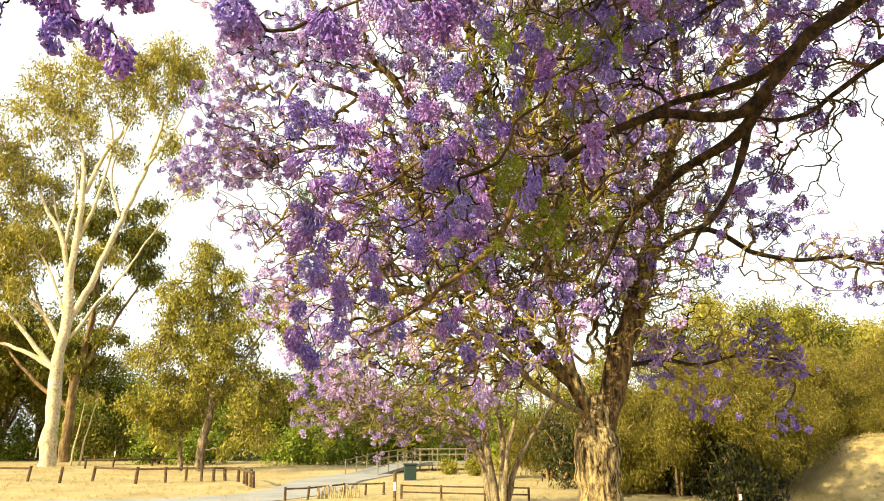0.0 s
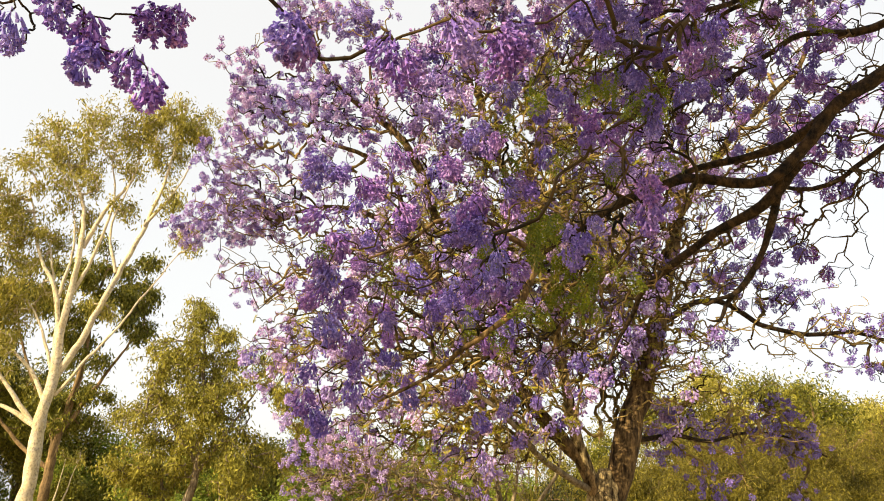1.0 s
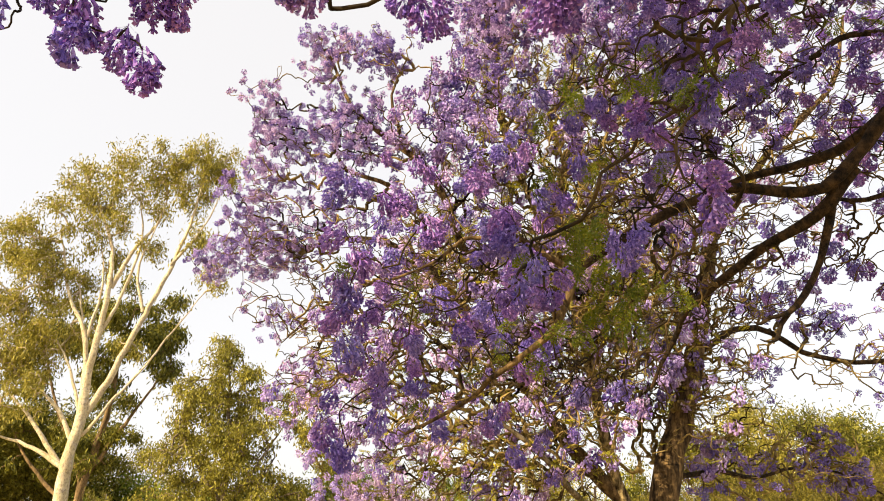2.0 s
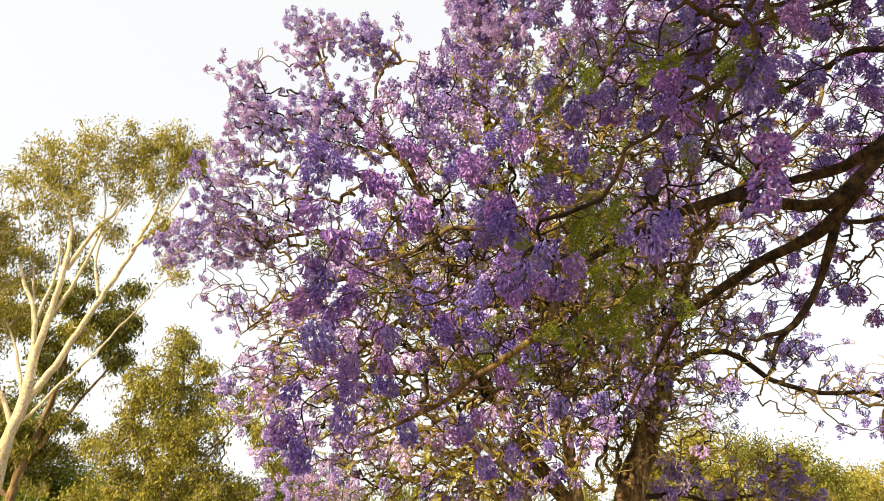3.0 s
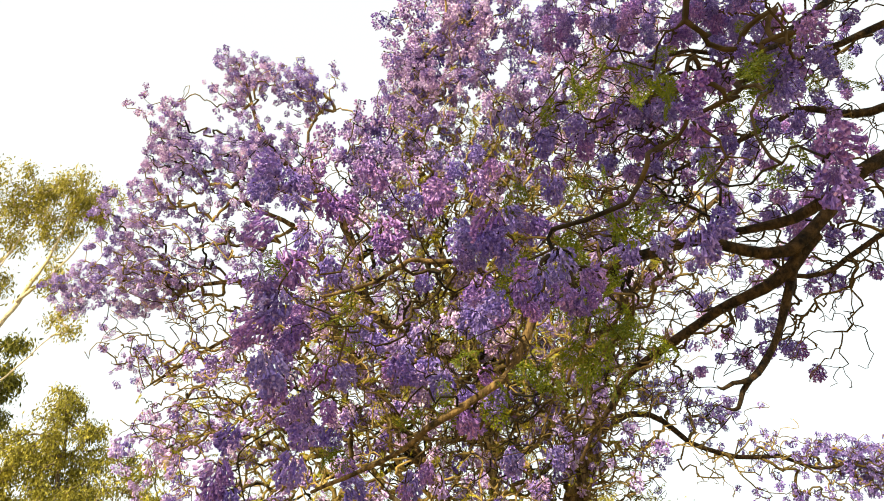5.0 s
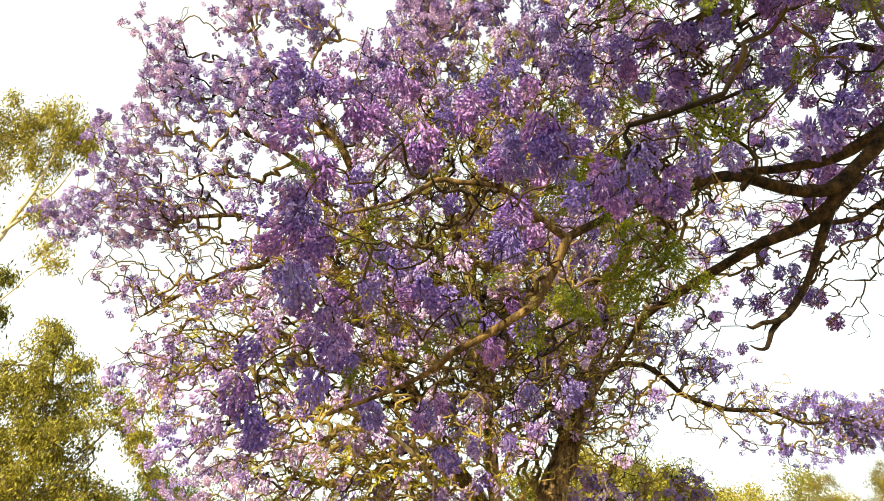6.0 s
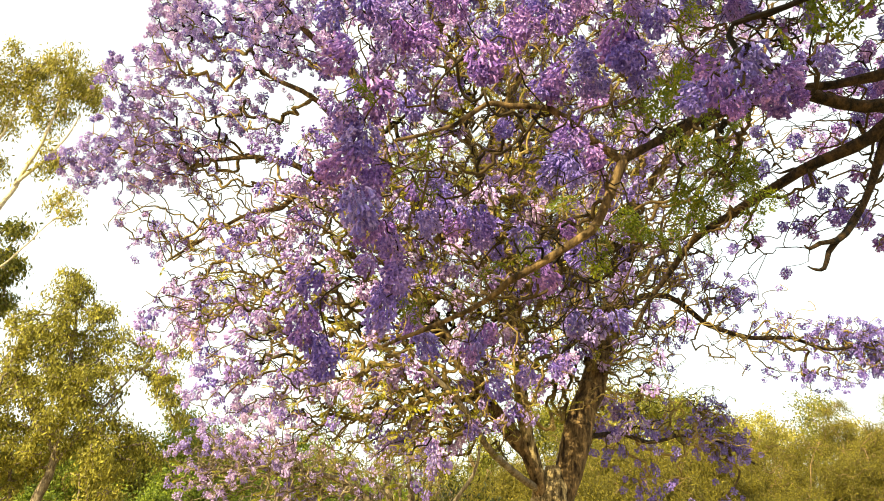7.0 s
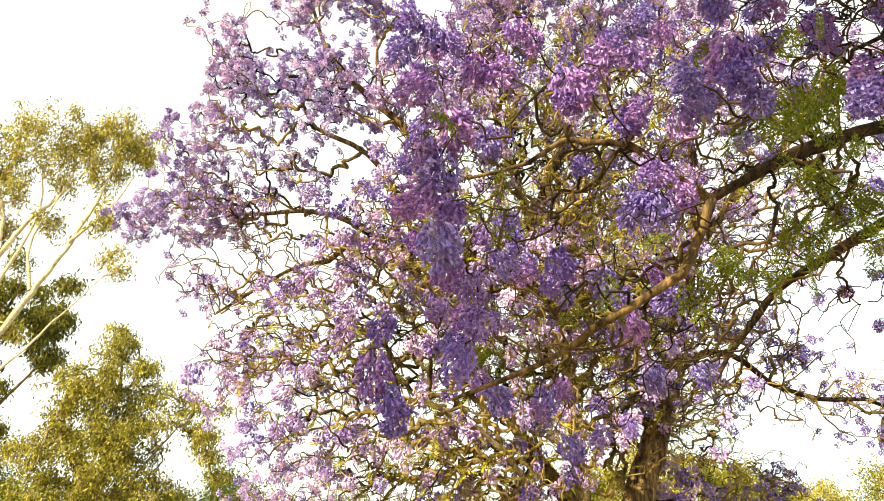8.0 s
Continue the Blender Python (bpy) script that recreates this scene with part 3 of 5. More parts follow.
    # sprays in front of and round the stems, and over the far side of the crown
    crown_core = [
        (2.4, 10.9, 5.6, 1.3, 1.4, 120), (3.4, 11.2, 4.6, 1.0, 1.2, 70), (3.6, 11.6, 6.8, 1.3, 1.4, 90), (4.6, 11.8, 8.4, 1.3, 1.2, 70), (3.6, 11.2, 9.6, 1.4, 1.0, 90),
        (5.6, 11.8, 10.2, 1.4, 1.0, 40), (2.8, 10.8, 7.2, 1.2, 1.2, 90), (1.6, 10.6, 3.6, 0.9, 0.6, 40), (6.0, 12.3, 7.0, 1.2, 0.9, 20), (-0.2, 10.2, 4.4, 1.0, 0.8, 26),
        (1.0, 12.7, 6.4, 2.0, 1.8, 110), (3.2, 13.0, 8.0, 1.8, 1.6, 80), (2.6, 13.0, 5.2, 1.6, 1.2, 60)]
    fine = in_blobs(crown_left, rng, 3.6, 3)
    places = in_blobs(crown_low, rng, 1.25, 2)
    places = np.concatenate([places, in_blobs(crown_mid, rng, 1.5, 2), in_blobs(crown_core, rng, 1.05, 2)])
    # their backlit dimness is put in by the darker violet petal colour
    dim = in_blobs(crown_right, rng, 1.0)
    bare = in_blobs([(0.3, 10.8, 4.0, 1.8, 1.5, 250), (1.2, 11.0, 3.2, 1.2, 0.8, 100), (1.5, 11.0, 5.8, 1.7, 1.8, 560), (2.2, 10.6, 4.6, 1.2, 1.2, 180), (-0.4, 10.4, 5.6, 1.3, 1.2, 260), (-1.5, 11.5, 4.6, 1.4, 1.2, 220), (0.5, 10.6, 7.5, 2.0, 1.5, 220), (6.8, 13.0, 5.1, 1.6, 0.6, 50), (9.0, 13.1, 4.9, 1.2, 0.55, 60)] + [(6.6, 14.1, 3.4, 0.9, 0.6, 50), (4.0, 11.7, 6.0, 1.4, 2.2, 520), (3.4, 11.4, 8.8, 1.7, 1.8, 360), (6.2, 12.2, 8.8, 1.7, 2.0, 300), (3.6, 12.2, 4.0, 1.0, 1.0, 260), (2.2, 11.0, 6.8, 1.5, 1.6, 260), (5.8, 13.6, 3.2, 1.3, 0.5, 45), (-2.6, 12, 6.4, 1.6, 1.6, 150), (-0.1, 11.6, 2.9, 1.1, 0.5, 60)], rng)
    leafy = in_blobs([(0.3, 10.6, 3.9, 2.0, 1.5, 250), (2.0, 10.6, 5.6, 1.4, 1.5, 320), (1.2, 11.2, 3.2, 1.2, 0.8, 130), (1.5, 11, 6.4, 1.8, 2.2, 240), (0.9, 10.2, 9.0, 1.2, 1.3, 80), (3.2, 11.8, 5.0, 1.4, 1.8, 420), (4.6, 12.8, 3.8, 0.7, 0.9, 50), (4.2, 12.0, 7.6, 1.6, 2.0, 200), (-1.4, 11.2, 4.2, 1.3, 1.0, 80)] + [(1.5, 10.4, 7.5, 1.8, 1.8, 280), (1.2, 12.8, 5.6, 2.1, 1.8, 420), (3.4, 13.0, 6.4, 1.6, 1.9, 260), (0.1, 10.2, 5.6, 1.4, 1.2, 170), (-0.2, 11.6, 2.9, 1.2, 0.6, 90), (0.5, 11.0, 2.9, 0.8, 0.7, 110), (3.0, 11.0, 9.0, 1.8, 1.5, 180), (6.2, 14.2, 4.0, 0.9, 0.35, 40), (5.2, 13.6, 4.6, 0.6, 0.4, 26)], rng)
    add_wood(tree, limbs, rng, np.concatenate([places[::2], fine[::3], dim, bare, leafy]), None, tip=0.0060, power=0.43, wig=0.2, step=0.06, hub=np.array([2.7, 11.9, 3.0]))
    templates = [panicle(rng, 30, 4, FAR_BELL, 1.0, 0.44, 0.22, 0.5) for _ in range(10)]
    near = np.argsort(places[:, 1])[:280]
    far = np.setdiff1d(np.arange(len(places)), near)
    meshes = [mesh_of("panicle", v, q, PETAL if k == 0 else PETAL_PALE) for k, (v, q) in enumerate(templates[:6])]
    panicles_as_parts(tree, meshes, places[near], rng.uniform(0.12, 0.24, len(near)), rng, 0.5)
    for share, mat, words in ((far[::5], PETAL, "violet flower sprays"), (far[far % 5 == 3], PETAL_PALE, "lilac flower sprays"), (np.setdiff1d(np.setdiff1d(far, far[::5]), far[far % 5 == 3]), PETAL_PALE, "lilac flower sprays"), (fine[::6], PETAL, "violet flower sprays"), (fine, PETAL_PALE, "pale lilac flower sprays"), (dim, PETAL, "violet flower sprays")):
        spots = share if share.ndim == 2 else places[share]
        size = rng.uniform(0.09, 0.16, len(spots)) if share is dim else rng.uniform(0.07, 0.13, len(spots)) if share.ndim == 2 else rng.uniform(0.12, 0.24, len(spots))
        v, q = scatter(templates, spots, rotations(rng, len(spots), 0.9), size, rng)
        child("blossom", mesh_of("blossom", v, q, mat), tree, words, "stuff")
    fronds = [fern_frond(rng, 11, 0) for _ in range(4)]
    v, q = scatter(fronds, leafy, rotations(rng, len(leafy), 1.5), rng.uniform(0.12, 0.25, len(leafy)), rng)
    child("foliage", mesh_of("foliage", v, q, SUNLIT_YOUNG_FROND), tree, "young yellow-green feathery leaves, sunlight in their colour", "stuff")


great_jacaranda()


def small_jacaranda():
    rng = np.random.default_rng(12)
    tree = thing("jacaranda_tree", (1.5, 18.0, 0.05), "smaller pale-barked jacaranda with several stems", "tree", "jacarandas")
    limbs = [
        ("trunk", [(1.5, 18, -0.1), (1.48, 18, 0.16), (1.5, 18, 0.36)], 0.34, 0.2, 14, GREY_BARK, ""),
        ("limb", [(1.4, 18, 0.05), (1.25, 18.0, 1.54), (1.05, 18.0, 2.36), (0.9, 18, 3.1)], 0.13, 0.04, 10, GREY_BARK, ""),
        ("limb", [(1.53, 18, 0.1), (1.62, 18.0, 1.68), (1.49, 18.0, 2.91), (1.5, 18.1, 3.6)], 0.11, 0.035, 10, GREY_BARK, "")] + [
        ("limb", [(1.62, 18, 0.1), (1.9, 18.0, 1.15), (2.38, 18.0, 1.95), (2.98, 18.0, 2.77), (3.1, 18, 3.4)], 0.09, 0.03, 10, GREY_BARK, ""),
        ("limb", [(1.38, 18.1, 0.1), (1.12, 18.2, 1.2), (0.62, 18.4, 1.9), (0.3, 18.5, 2.6)], 0.1, 0.03, 10, GREY_BARK, ""),
        ("limb", [(1.56, 17.9, 0.1), (1.74, 17.7, 1.5), (1.95, 17.6, 2.3), (2.0, 17.6, 3.1)], 0.08, 0.03, 10, GREY_BARK, "")] + [
        ("limb", [(1.35, 18.0, 1.02), (0.77, 18.0, 1.95), (0.06, 17.9, 2.43), (-1.2, 17.6, 2.7), (-2.6, 17.5, 2.8)], 0.09, 0.03, 8, GREY_BARK, "")]
    blobs = [(-3.0, 17.5, 3.03, 0.9, 0.7, 40), (-1.67, 17.0, 2.98, 1.2, 0.8, 60), (-2.68, 17.5, 2.21, 0.9, 0.5, 25), (-0.34, 17.5, 2.88, 1.5, 1, 50),
             (0.63, 18.0, 1.95, 0.9, 0.5, 15), (-1.02, 17.5, 1.95, 1, 0.4, 20), (1.21, 18.0, 2.91, 1.2, 0.7, 30)]
    places = in_blobs(blobs, rng, 1.6, 2)
    bare = in_blobs([(-1, 17.4, 2.6, 1.8, 0.9, 230), (1.2, 18, 2.4, 1.2, 0.8, 140), (-2.4, 17.4, 2.6, 1.2, 0.8, 160)], rng)
    leafy = in_blobs([(-1, 17.6, 2.5, 2.0, 0.9, 160), (1.2, 18, 2.6, 1.2, 0.8, 100)], rng)
    fronds = [fern_frond(rng, 11, 0) for _ in range(4)]
    v, q = scatter(fronds, leafy, rotations(rng, len(leafy), 0.7), rng.uniform(0.18, 0.36, len(leafy)), rng)
    child("foliage", mesh_of("foliage", v, q, SUNLIT_YOUNG_FROND), tree, "young yellow-green feathery leaves, sunlight in their colour", "stuff")
    add_wood(tree, limbs, rng, np.concatenate([places, bare, leafy]), GREY_BARK, tip=0.0075, wig=0.17, step=0.08, hub=np.array([1.5, 18.0, 0.8]))
    templates = [panicle(rng, 26, 4, FAR_BELL, 1.0, 0.46, 0.23) for _ in range(6)]
    v, q = scatter(templates, places, rotations(rng, len(places), 0.9), rng.uniform(0.09, 0.17, len(places)), rng)
    child("blossom", mesh_of("blossom", v, q, PETAL_PALE), tree, "pale lilac flower sprays", "stuff")


small_jacaranda()


def overhanging_jacaranda():
    """The tree whose limbs reach in over the camera from the right; its trunk stands out of sight."""
    rng = np.random.default_rng(13)
    tree = thing("jacaranda_tree", (8.6, 4.0, 0.0), "jacaranda whose shaded limbs hang overhead with violet sprays", "tree", "jacarandas")
    limbs = [
        ("trunk", [(8.6, 4.0, -0.1), (8.55, 4.0, 0.5), (8.5, 4.0, 1.4), (8.3, 4.0, 2.6), (8.0, 4.1, 3.6)], 0.5, 0.3, 16, JAC_BARK, ""),
        ("limb", [(8.0, 4.1, 3.4), (6.6, 4.2, 4.6), (5.0, 4.4, 5.3), (3.9, 4.6, 5.15), (3.32, 4.9, 4.69), (3.0, 5.0, 4.49), (2.75, 5.15, 4.19), (2.55, 5.25, 4.02), (2.3, 5.3, 4.02), (2.0, 5.3, 4.05), (1.6, 5.3, 3.9), (1.25, 5.3, 3.69), (0.92, 5.32, 3.45)], [0.2, 0.16, 0.13, 0.118, 0.108, 0.104, 0.098, 0.082, 0.05, 0.042, 0.034, 0.03, 0.024], 0, 16, SHADED_BARK, "twisted main limb with shade in its bark colour")] + [
        # these two boughs take the lighter bark for the sunlight on them
        ("limb", [(0.94, 5.32, 3.46), (0.8, 5.35, 3.12), (0.71, 5.35, 3.02), (0.52, 5.4, 2.89), (0.37, 5.45, 2.79), (0.27, 5.6, 2.71), (-0.01, 5.8, 2.6), (-0.17, 5.9, 2.54)], 0.026, 0.009, 10, HALF_LIT_BARK, ""),
        ("limb", [(0.95, 5.32, 3.46), (0.74, 5.3, 3.57), (0.55, 5.3, 3.71), (0.33, 5.3, 3.7), (0.21, 5.3, 3.69), (0.04, 5.3, 3.53), (-0.23, 5.3, 3.4)], 0.024, 0.008, 10, HALF_LIT_BARK, "")] + [
        ("limb", [(2.75, 5.2, 4.15), (2.55, 5.4, 3.9), (2.3, 5.7, 3.8), (2.08, 6.0, 3.66), (1.95, 6.4, 3.58), (1.93, 6.7, 3.46), (1.84, 6.9, 3.28), (1.76, 7.0, 3.11)], 0.044, 0.012, 10, SHADED_BARK, ""),
        ("limb", [(2.62, 5.25, 4.05), (2.62, 5.42, 3.85), (2.55, 5.5, 3.62), (2.43, 5.55, 3.4), (2.29, 5.55, 3.27), (2.18, 5.53, 3.24), (2.1, 5.52, 3.19), (2.06, 5.51, 3.2)], [0.026, 0.028, 0.022, 0.024, 0.018, 0.013, 0.011, 0.004], 0, 10, SHADED_BARK, "bare broken hanging branch"),
        ("limb", [(2.3, 5.55, 3.27), (2.24, 5.56, 3.2), (2.2, 5.56, 3.1), (2.15, 5.56, 3.085), (2.1, 5.56, 3.1)], [0.016, 0.016, 0.012, 0.009, 0.003], 0, 6, SHADED_BARK, "")] + [
        ("limb", [(5.2, 4.5, 5.2), (4.54, 5.4, 5.0), (4.04, 5.8, 4.79), (3.75, 5.9, 4.61), (3.45, 6.0, 4.41), (3.16, 6.0, 4.35), (2.88, 5.8, 4.31)], 0.045, 0.014, 8, SHADED_BARK, ""),
        ("limb", [(3.05, 5.0, 4.54), (2.85, 5.3, 4.42), (2.67, 5.4, 4.36), (2.46, 5.5, 4.33), (2.19, 5.6, 4.31), (1.9, 5.7, 4.18), (1.4, 5.7, 3.95)], 0.042, 0.010, 10, SHADED_BARK, ""),
        ("limb", [(4.2, 4.55, 5.25), (3.7, 5.0, 5.3), (3.38, 5.2, 5.27), (2.98, 5.2, 5.26), (2.71, 5.2, 5.09), (2.39, 5.3, 4.91), (1.99, 5.4, 4.68)], 0.04, 0.012, 10, SHADED_BARK, "")] + [
        ("limb", [(6.0, 4.25, 4.95), (4.2, 4.5, 6.2), (3.44, 4.6, 6.2), (2.94, 4.6, 5.74), (2.54, 4.6, 5.35), (2.31, 4.6, 5.08), (1.97, 4.6, 4.92), (1.73, 4.6, 4.92), (1.39, 4.6, 4.73)], 0.06, 0.01, 10, SHADED_BARK, ""),
        ("limb", [(4.2, 4.5, 6.1), (3.4, 4.9, 5.8), (3.15, 5.0, 5.7), (2.72, 5.1, 5.54), (2.42, 5.2, 5.47), (2.08, 5.3, 5.22), (1.92, 5.3, 5.03)], 0.035, 0.01, 8, SHADED_BARK, ""),
        ("limb", [(6.8, 4.1, 4.5), (4.6, 3.5, 5.2), (2.6, 3.2, 4.8), (1.4, 3.3, 4.3), (0.95, 3.5, 4.1)], 0.07, 0.012, 9, SHADED_BARK, "")] + [
        ("limb", [(4.6, 3.5, 5.2), (2.6, 2.4, 4.6), (1.2, 2.1, 3.9), (0.2, 2.0, 3.6), (-0.2, 2.2, 3.4)], 0.05, 0.012, 8, SHADED_BARK, ""),
        # out-of-view limb that carries the added shade crown
        ("limb", [(7.6, 4.1, 4.0), (4.5, 2.4, 6.4), (1.5, 2.0, 7.0), (-2.0, 0.9, 6.8)], 0.14, 0.03, 8, SHADED_BARK, ""),
    ]
    over = [(1.0, 3.18, 2.89, 0.2), (1.01, 3.2, 2.82, 0.16), (0.82, 3.38, 2.77, 0.13), (0.77, 3.4, 2.74, 0.16), (0.53, 3.75, 2.85, 0.16), (0.61, 3.75, 2.8, 0.15), (0.47, 3.8, 2.82, 0.14), (0.92, 3.5, 3.37, 0.17), (0.9, 3.5, 3.28, 0.16), (1.13, 3.4, 3.3, 0.16), (1.16, 3.4, 3.38, 0.15),
            (-0.04, 2.33, 2.83, 0.16), (-0.01, 2.34, 2.80, 0.14), (0.18, 2.38, 2.83, 0.15), (0.20, 2.40, 2.80, 0.13), (0.33, 2.36, 2.86, 0.15), (0.44, 2.48, 2.94, 0.17), (0.47, 2.50, 2.92, 0.15), (0.49, 2.7, 3.16, 0.18), (0.55, 2.75, 3.13, 0.16), (0.77, 2.9, 3.4, 0.17), (0.86, 3.0, 3.4, 0.15), (1.22, 3.1, 3.63, 0.18), (1.29, 3.1, 3.53, 0.14)]
    side = [(1.02, 3.7, 3.42, 0.16), (1.03, 3.7, 3.29, 0.14), (1.31, 3.4, 3.65, 0.2), (3.4, 6.6, 4.06, 0.17), (2.84, 6.9, 3.93, 0.14), (2.56, 6.8, 3.8, 0.13), (2.84, 6.6, 3.92, 0.14), (2.88, 6.5, 4.12, 0.17),
            (3.05, 6.6, 3.9, 0.14), (3.18, 6.4, 4.18, 0.2), (3.21, 6.2, 4.22, 0.2), (2.95, 6.8, 3.65, 0.13), (2.82, 6.9, 3.93, 0.13)]
    shelf = [(0.34, 3.7, 2.65, 0.11), (0.39, 3.7, 2.7, 0.11), (0.45, 3.7, 2.75, 0.11), (0.45, 3.7, 2.67, 0.11), (0.52, 3.7, 2.71, 0.11), (0.57, 3.7, 2.7, 0.11), (0.61, 3.7, 2.69, 0.09), (0.56, 3.75, 2.68, 0.09), (0.41, 3.7, 2.63, 0.09)]
    column = [(-0.47, 4.8, 3.52, 0.24), (-0.39, 4.8, 3.37, 0.24), (-0.47, 4.8, 3.24, 0.22), (-0.39, 4.8, 3.16, 0.24), (-0.42, 4.8, 3.03, 0.25), (-0.34, 4.9, 3.0, 0.2), (-0.41, 4.8, 2.87, 0.25), (-0.32, 4.9, 2.81, 0.2), (-0.24, 5.0, 2.78, 0.22), (-0.2, 5.0, 2.64, 0.23), (-0.23, 5.1, 2.54, 0.2),
              (-0.56, 5.2, 2.5, 0.26), (-0.51, 5.2, 2.39, 0.22), (-0.43, 5.3, 2.36, 0.22), (0.01, 5.9, 2.63, 0.25)]
    middle = [(0.03, 4.64, 3.49, 0.25), (0.05, 4.7, 3.43, 0.2), (0.45, 6.4, 2.81, 0.28), (0.38, 6.4, 2.73, 0.22), (0.55, 6.5, 2.56, 0.25), (0.8, 6.5, 2.64, 0.22), (1.08, 6.5, 3.02, 0.28), (1.38, 6.5, 3.06, 0.24), (-0.01, 5.4, 3.3, 0.2), (0.19, 5.4, 3.13, 0.24), (-0.29, 5.2, 3.19, 0.2),
              (0.64, 5.3, 3.46, 0.27), (0.58, 5.2, 3.58, 0.24), (0.55, 5.5, 2.94, 0.22), (0.79, 5.5, 3.06, 0.24), (0.47, 5.5, 3.13, 0.2), (0.33, 5.3, 3.61, 0.2), (-0.21, 5.0, 3.47, 0.22), (0.52, 5.0, 3.75, 0.25), (0.65, 4.8, 3.75, 0.2), (0.79, 4.8, 3.71, 0.2), (0.35, 5.0, 4.0, 0.25)]
    upper = [(1.56, 3.7, 3.93, 0.15), (1.61, 3.7, 3.87, 0.14), (1.46, 3.7, 3.7, 0.15), (1.49, 3.8, 3.86, 0.12), (1.72, 4.6, 4.42, 0.14), (1.64, 4.8, 4.36, 0.16), (1.61, 4.8, 4.74, 0.15), (1.56, 4.4, 4.88, 0.15), (2.06, 4.4, 4.99, 0.14), (1.22, 4.5, 4.89, 0.16), (2.04, 4.8, 4.71, 0.12),
             (0.53, 5.0, 4.3, 0.2), (0.64, 5.0, 4.23, 0.18), (0.74, 5.0, 3.92, 0.2), (0.84, 5.0, 3.86, 0.18), (0.91, 4.8, 4.0, 0.22), (0.69, 5.1, 3.76, 0.2), (0.62, 5.3, 3.47, 0.24), (0.68, 5.5, 3.17, 0.2)]
    more = [(-0.55, 4.95, 4.0, 0.22), (-0.47, 4.92, 3.93, 0.2), (-0.58, 5.0, 3.9, 0.2), (-0.41, 4.9, 3.86, 0.2), (0.44, 4.2, 3.3, 0.2), (0.49, 4.22, 3.22, 0.2), (0.4, 4.2, 3.18, 0.18), (0.5, 4.25, 3.14, 0.16), (0.5, 6.34, 3.57, 0.24), (0.44, 6.34, 3.47, 0.22), (0.57, 6.4, 3.42, 0.22),
            (0.02, 5.9, 3.6, 0.22), (-0.04, 5.9, 3.52, 0.2), (0.09, 5.9, 3.5, 0.2), (0.37, 4.4, 3.36, 0.18), (0.41, 4.4, 3.25, 0.18), (0.33, 4.4, 3.2, 0.16), (0.55, 5.1, 3.42, 0.2), (0.67, 5.1, 3.38, 0.2), (0.58, 5.1, 3.3, 0.18)] + [(-0.27, 5.0, 3.87, 0.2), (-0.19, 5.0, 3.82, 0.2), (0.64, 5.8, 3.18, 0.2), (0.76, 6.2, 3.1, 0.22),
            (1.07, 6.4, 2.98, 0.22), (0.5, 6.4, 2.85, 0.24), (-0.51, 5.2, 2.66, 0.18), (0.35, 6.6, 3.75, 0.22), (1.05, 6.8, 2.75, 0.22), (1.37, 3.8, 3.95, 0.16), (1.42, 3.8, 3.74, 0.16), (1.25, 4.4, 4.88, 0.17), (1.36, 4.4, 4.75, 0.17), (-0.09, 5.0, 4.12, 0.22), (-0.02, 5.0, 4.06, 0.18), (-0.1, 5.2, 3.0, 0.22), (-0.29, 5.4, 2.84, 0.2),
            (0.47, 5.2, 4.35, 0.24), (0.55, 5.2, 4.28, 0.22), (0.31, 5.2, 4.12, 0.22)] + [(0.24, 5.2, 4.06, 0.2), (0.52, 5.2, 3.86, 0.24), (0.46, 5.2, 3.8, 0.2), (0.61, 5.4, 3.46, 0.22), (0.27, 6.2, 3.48, 0.24), (1.0, 4.0, 3.14, 0.14), (0.89, 4.0, 3.1, 0.14),
            (-0.53, 5.9, 4.45, 0.21), (-0.45, 6.0, 4.24, 0.24), (-0.47, 5.8, 3.81, 0.21), (-0.39, 6.0, 3.69, 0.24), (-0.42, 5.9, 3.41, 0.21), (-0.23, 6.1, 3.33, 0.24), (-0.15, 6.0, 3.09, 0.21), (-0.07, 6.1, 2.95, 0.24), (0.0, 6.2, 2.8, 0.21), (-0.19, 6.2, 2.97, 0.24), (-0.42, 5.8, 4.69, 0.21)]
    spots = np.array(upper + more + over + side + shelf + column + middle)
    # loose sprays filling the upper right, and an unseen crown added above and behind for shade
    extra = in_blobs([(1.3, 5.2, 6.0, 0.4, 0.3, 16), (1.8, 5.2, 6.1, 0.4, 0.3, 16), (2.4, 5.2, 6.15, 0.4, 0.3, 16), (3.0, 5.2, 6.2, 0.4, 0.3, 14), (2.2, 5.4, 4.9, 1.0, 0.5, 44), (3.2, 6.2, 4.8, 0.9, 0.5, 26), (1.2, 5.0, 4.4, 0.6, 0.5, 16), (1.6, 4.6, 4.9, 0.6, 0.4, 20), (3.8, 6.2, 5.4, 0.9, 0.6, 22), (2.9, 5.1, 5.7, 0.6, 0.45, 20), (2.1, 5.0, 5.7, 0.5, 0.35, 12), (3.0, 5.0, 5.0, 0.4, 0.3, 5), (3.9, 5.8, 6.6, 0.8, 0.5, 20), (3.2, 6.4, 4.1, 0.5, 0.3, 10)], rng, 1.1)
    shade = in_blobs([(-0.8, 1.5, 6.8, 1.5, 0.7, 100), (0.9, 2.2, 7.2, 1.4, 0.7, 80), (-2.6, 0.6, 6.8, 1.5, 0.8, 90), (2.4, 2.6, 7.0, 1.4, 0.7, 70), (-2.3, 2.3, 7.2, 1.4, 0.7, 80), (0.2, 2.9, 6.4, 1.0, 0.5, 60), (1.4, 3.1, 6.6, 1.0, 0.5, 60), (-2.2, -0.3, 6.2, 1.2, 0.6, 70)], rng, 0.65, 4)
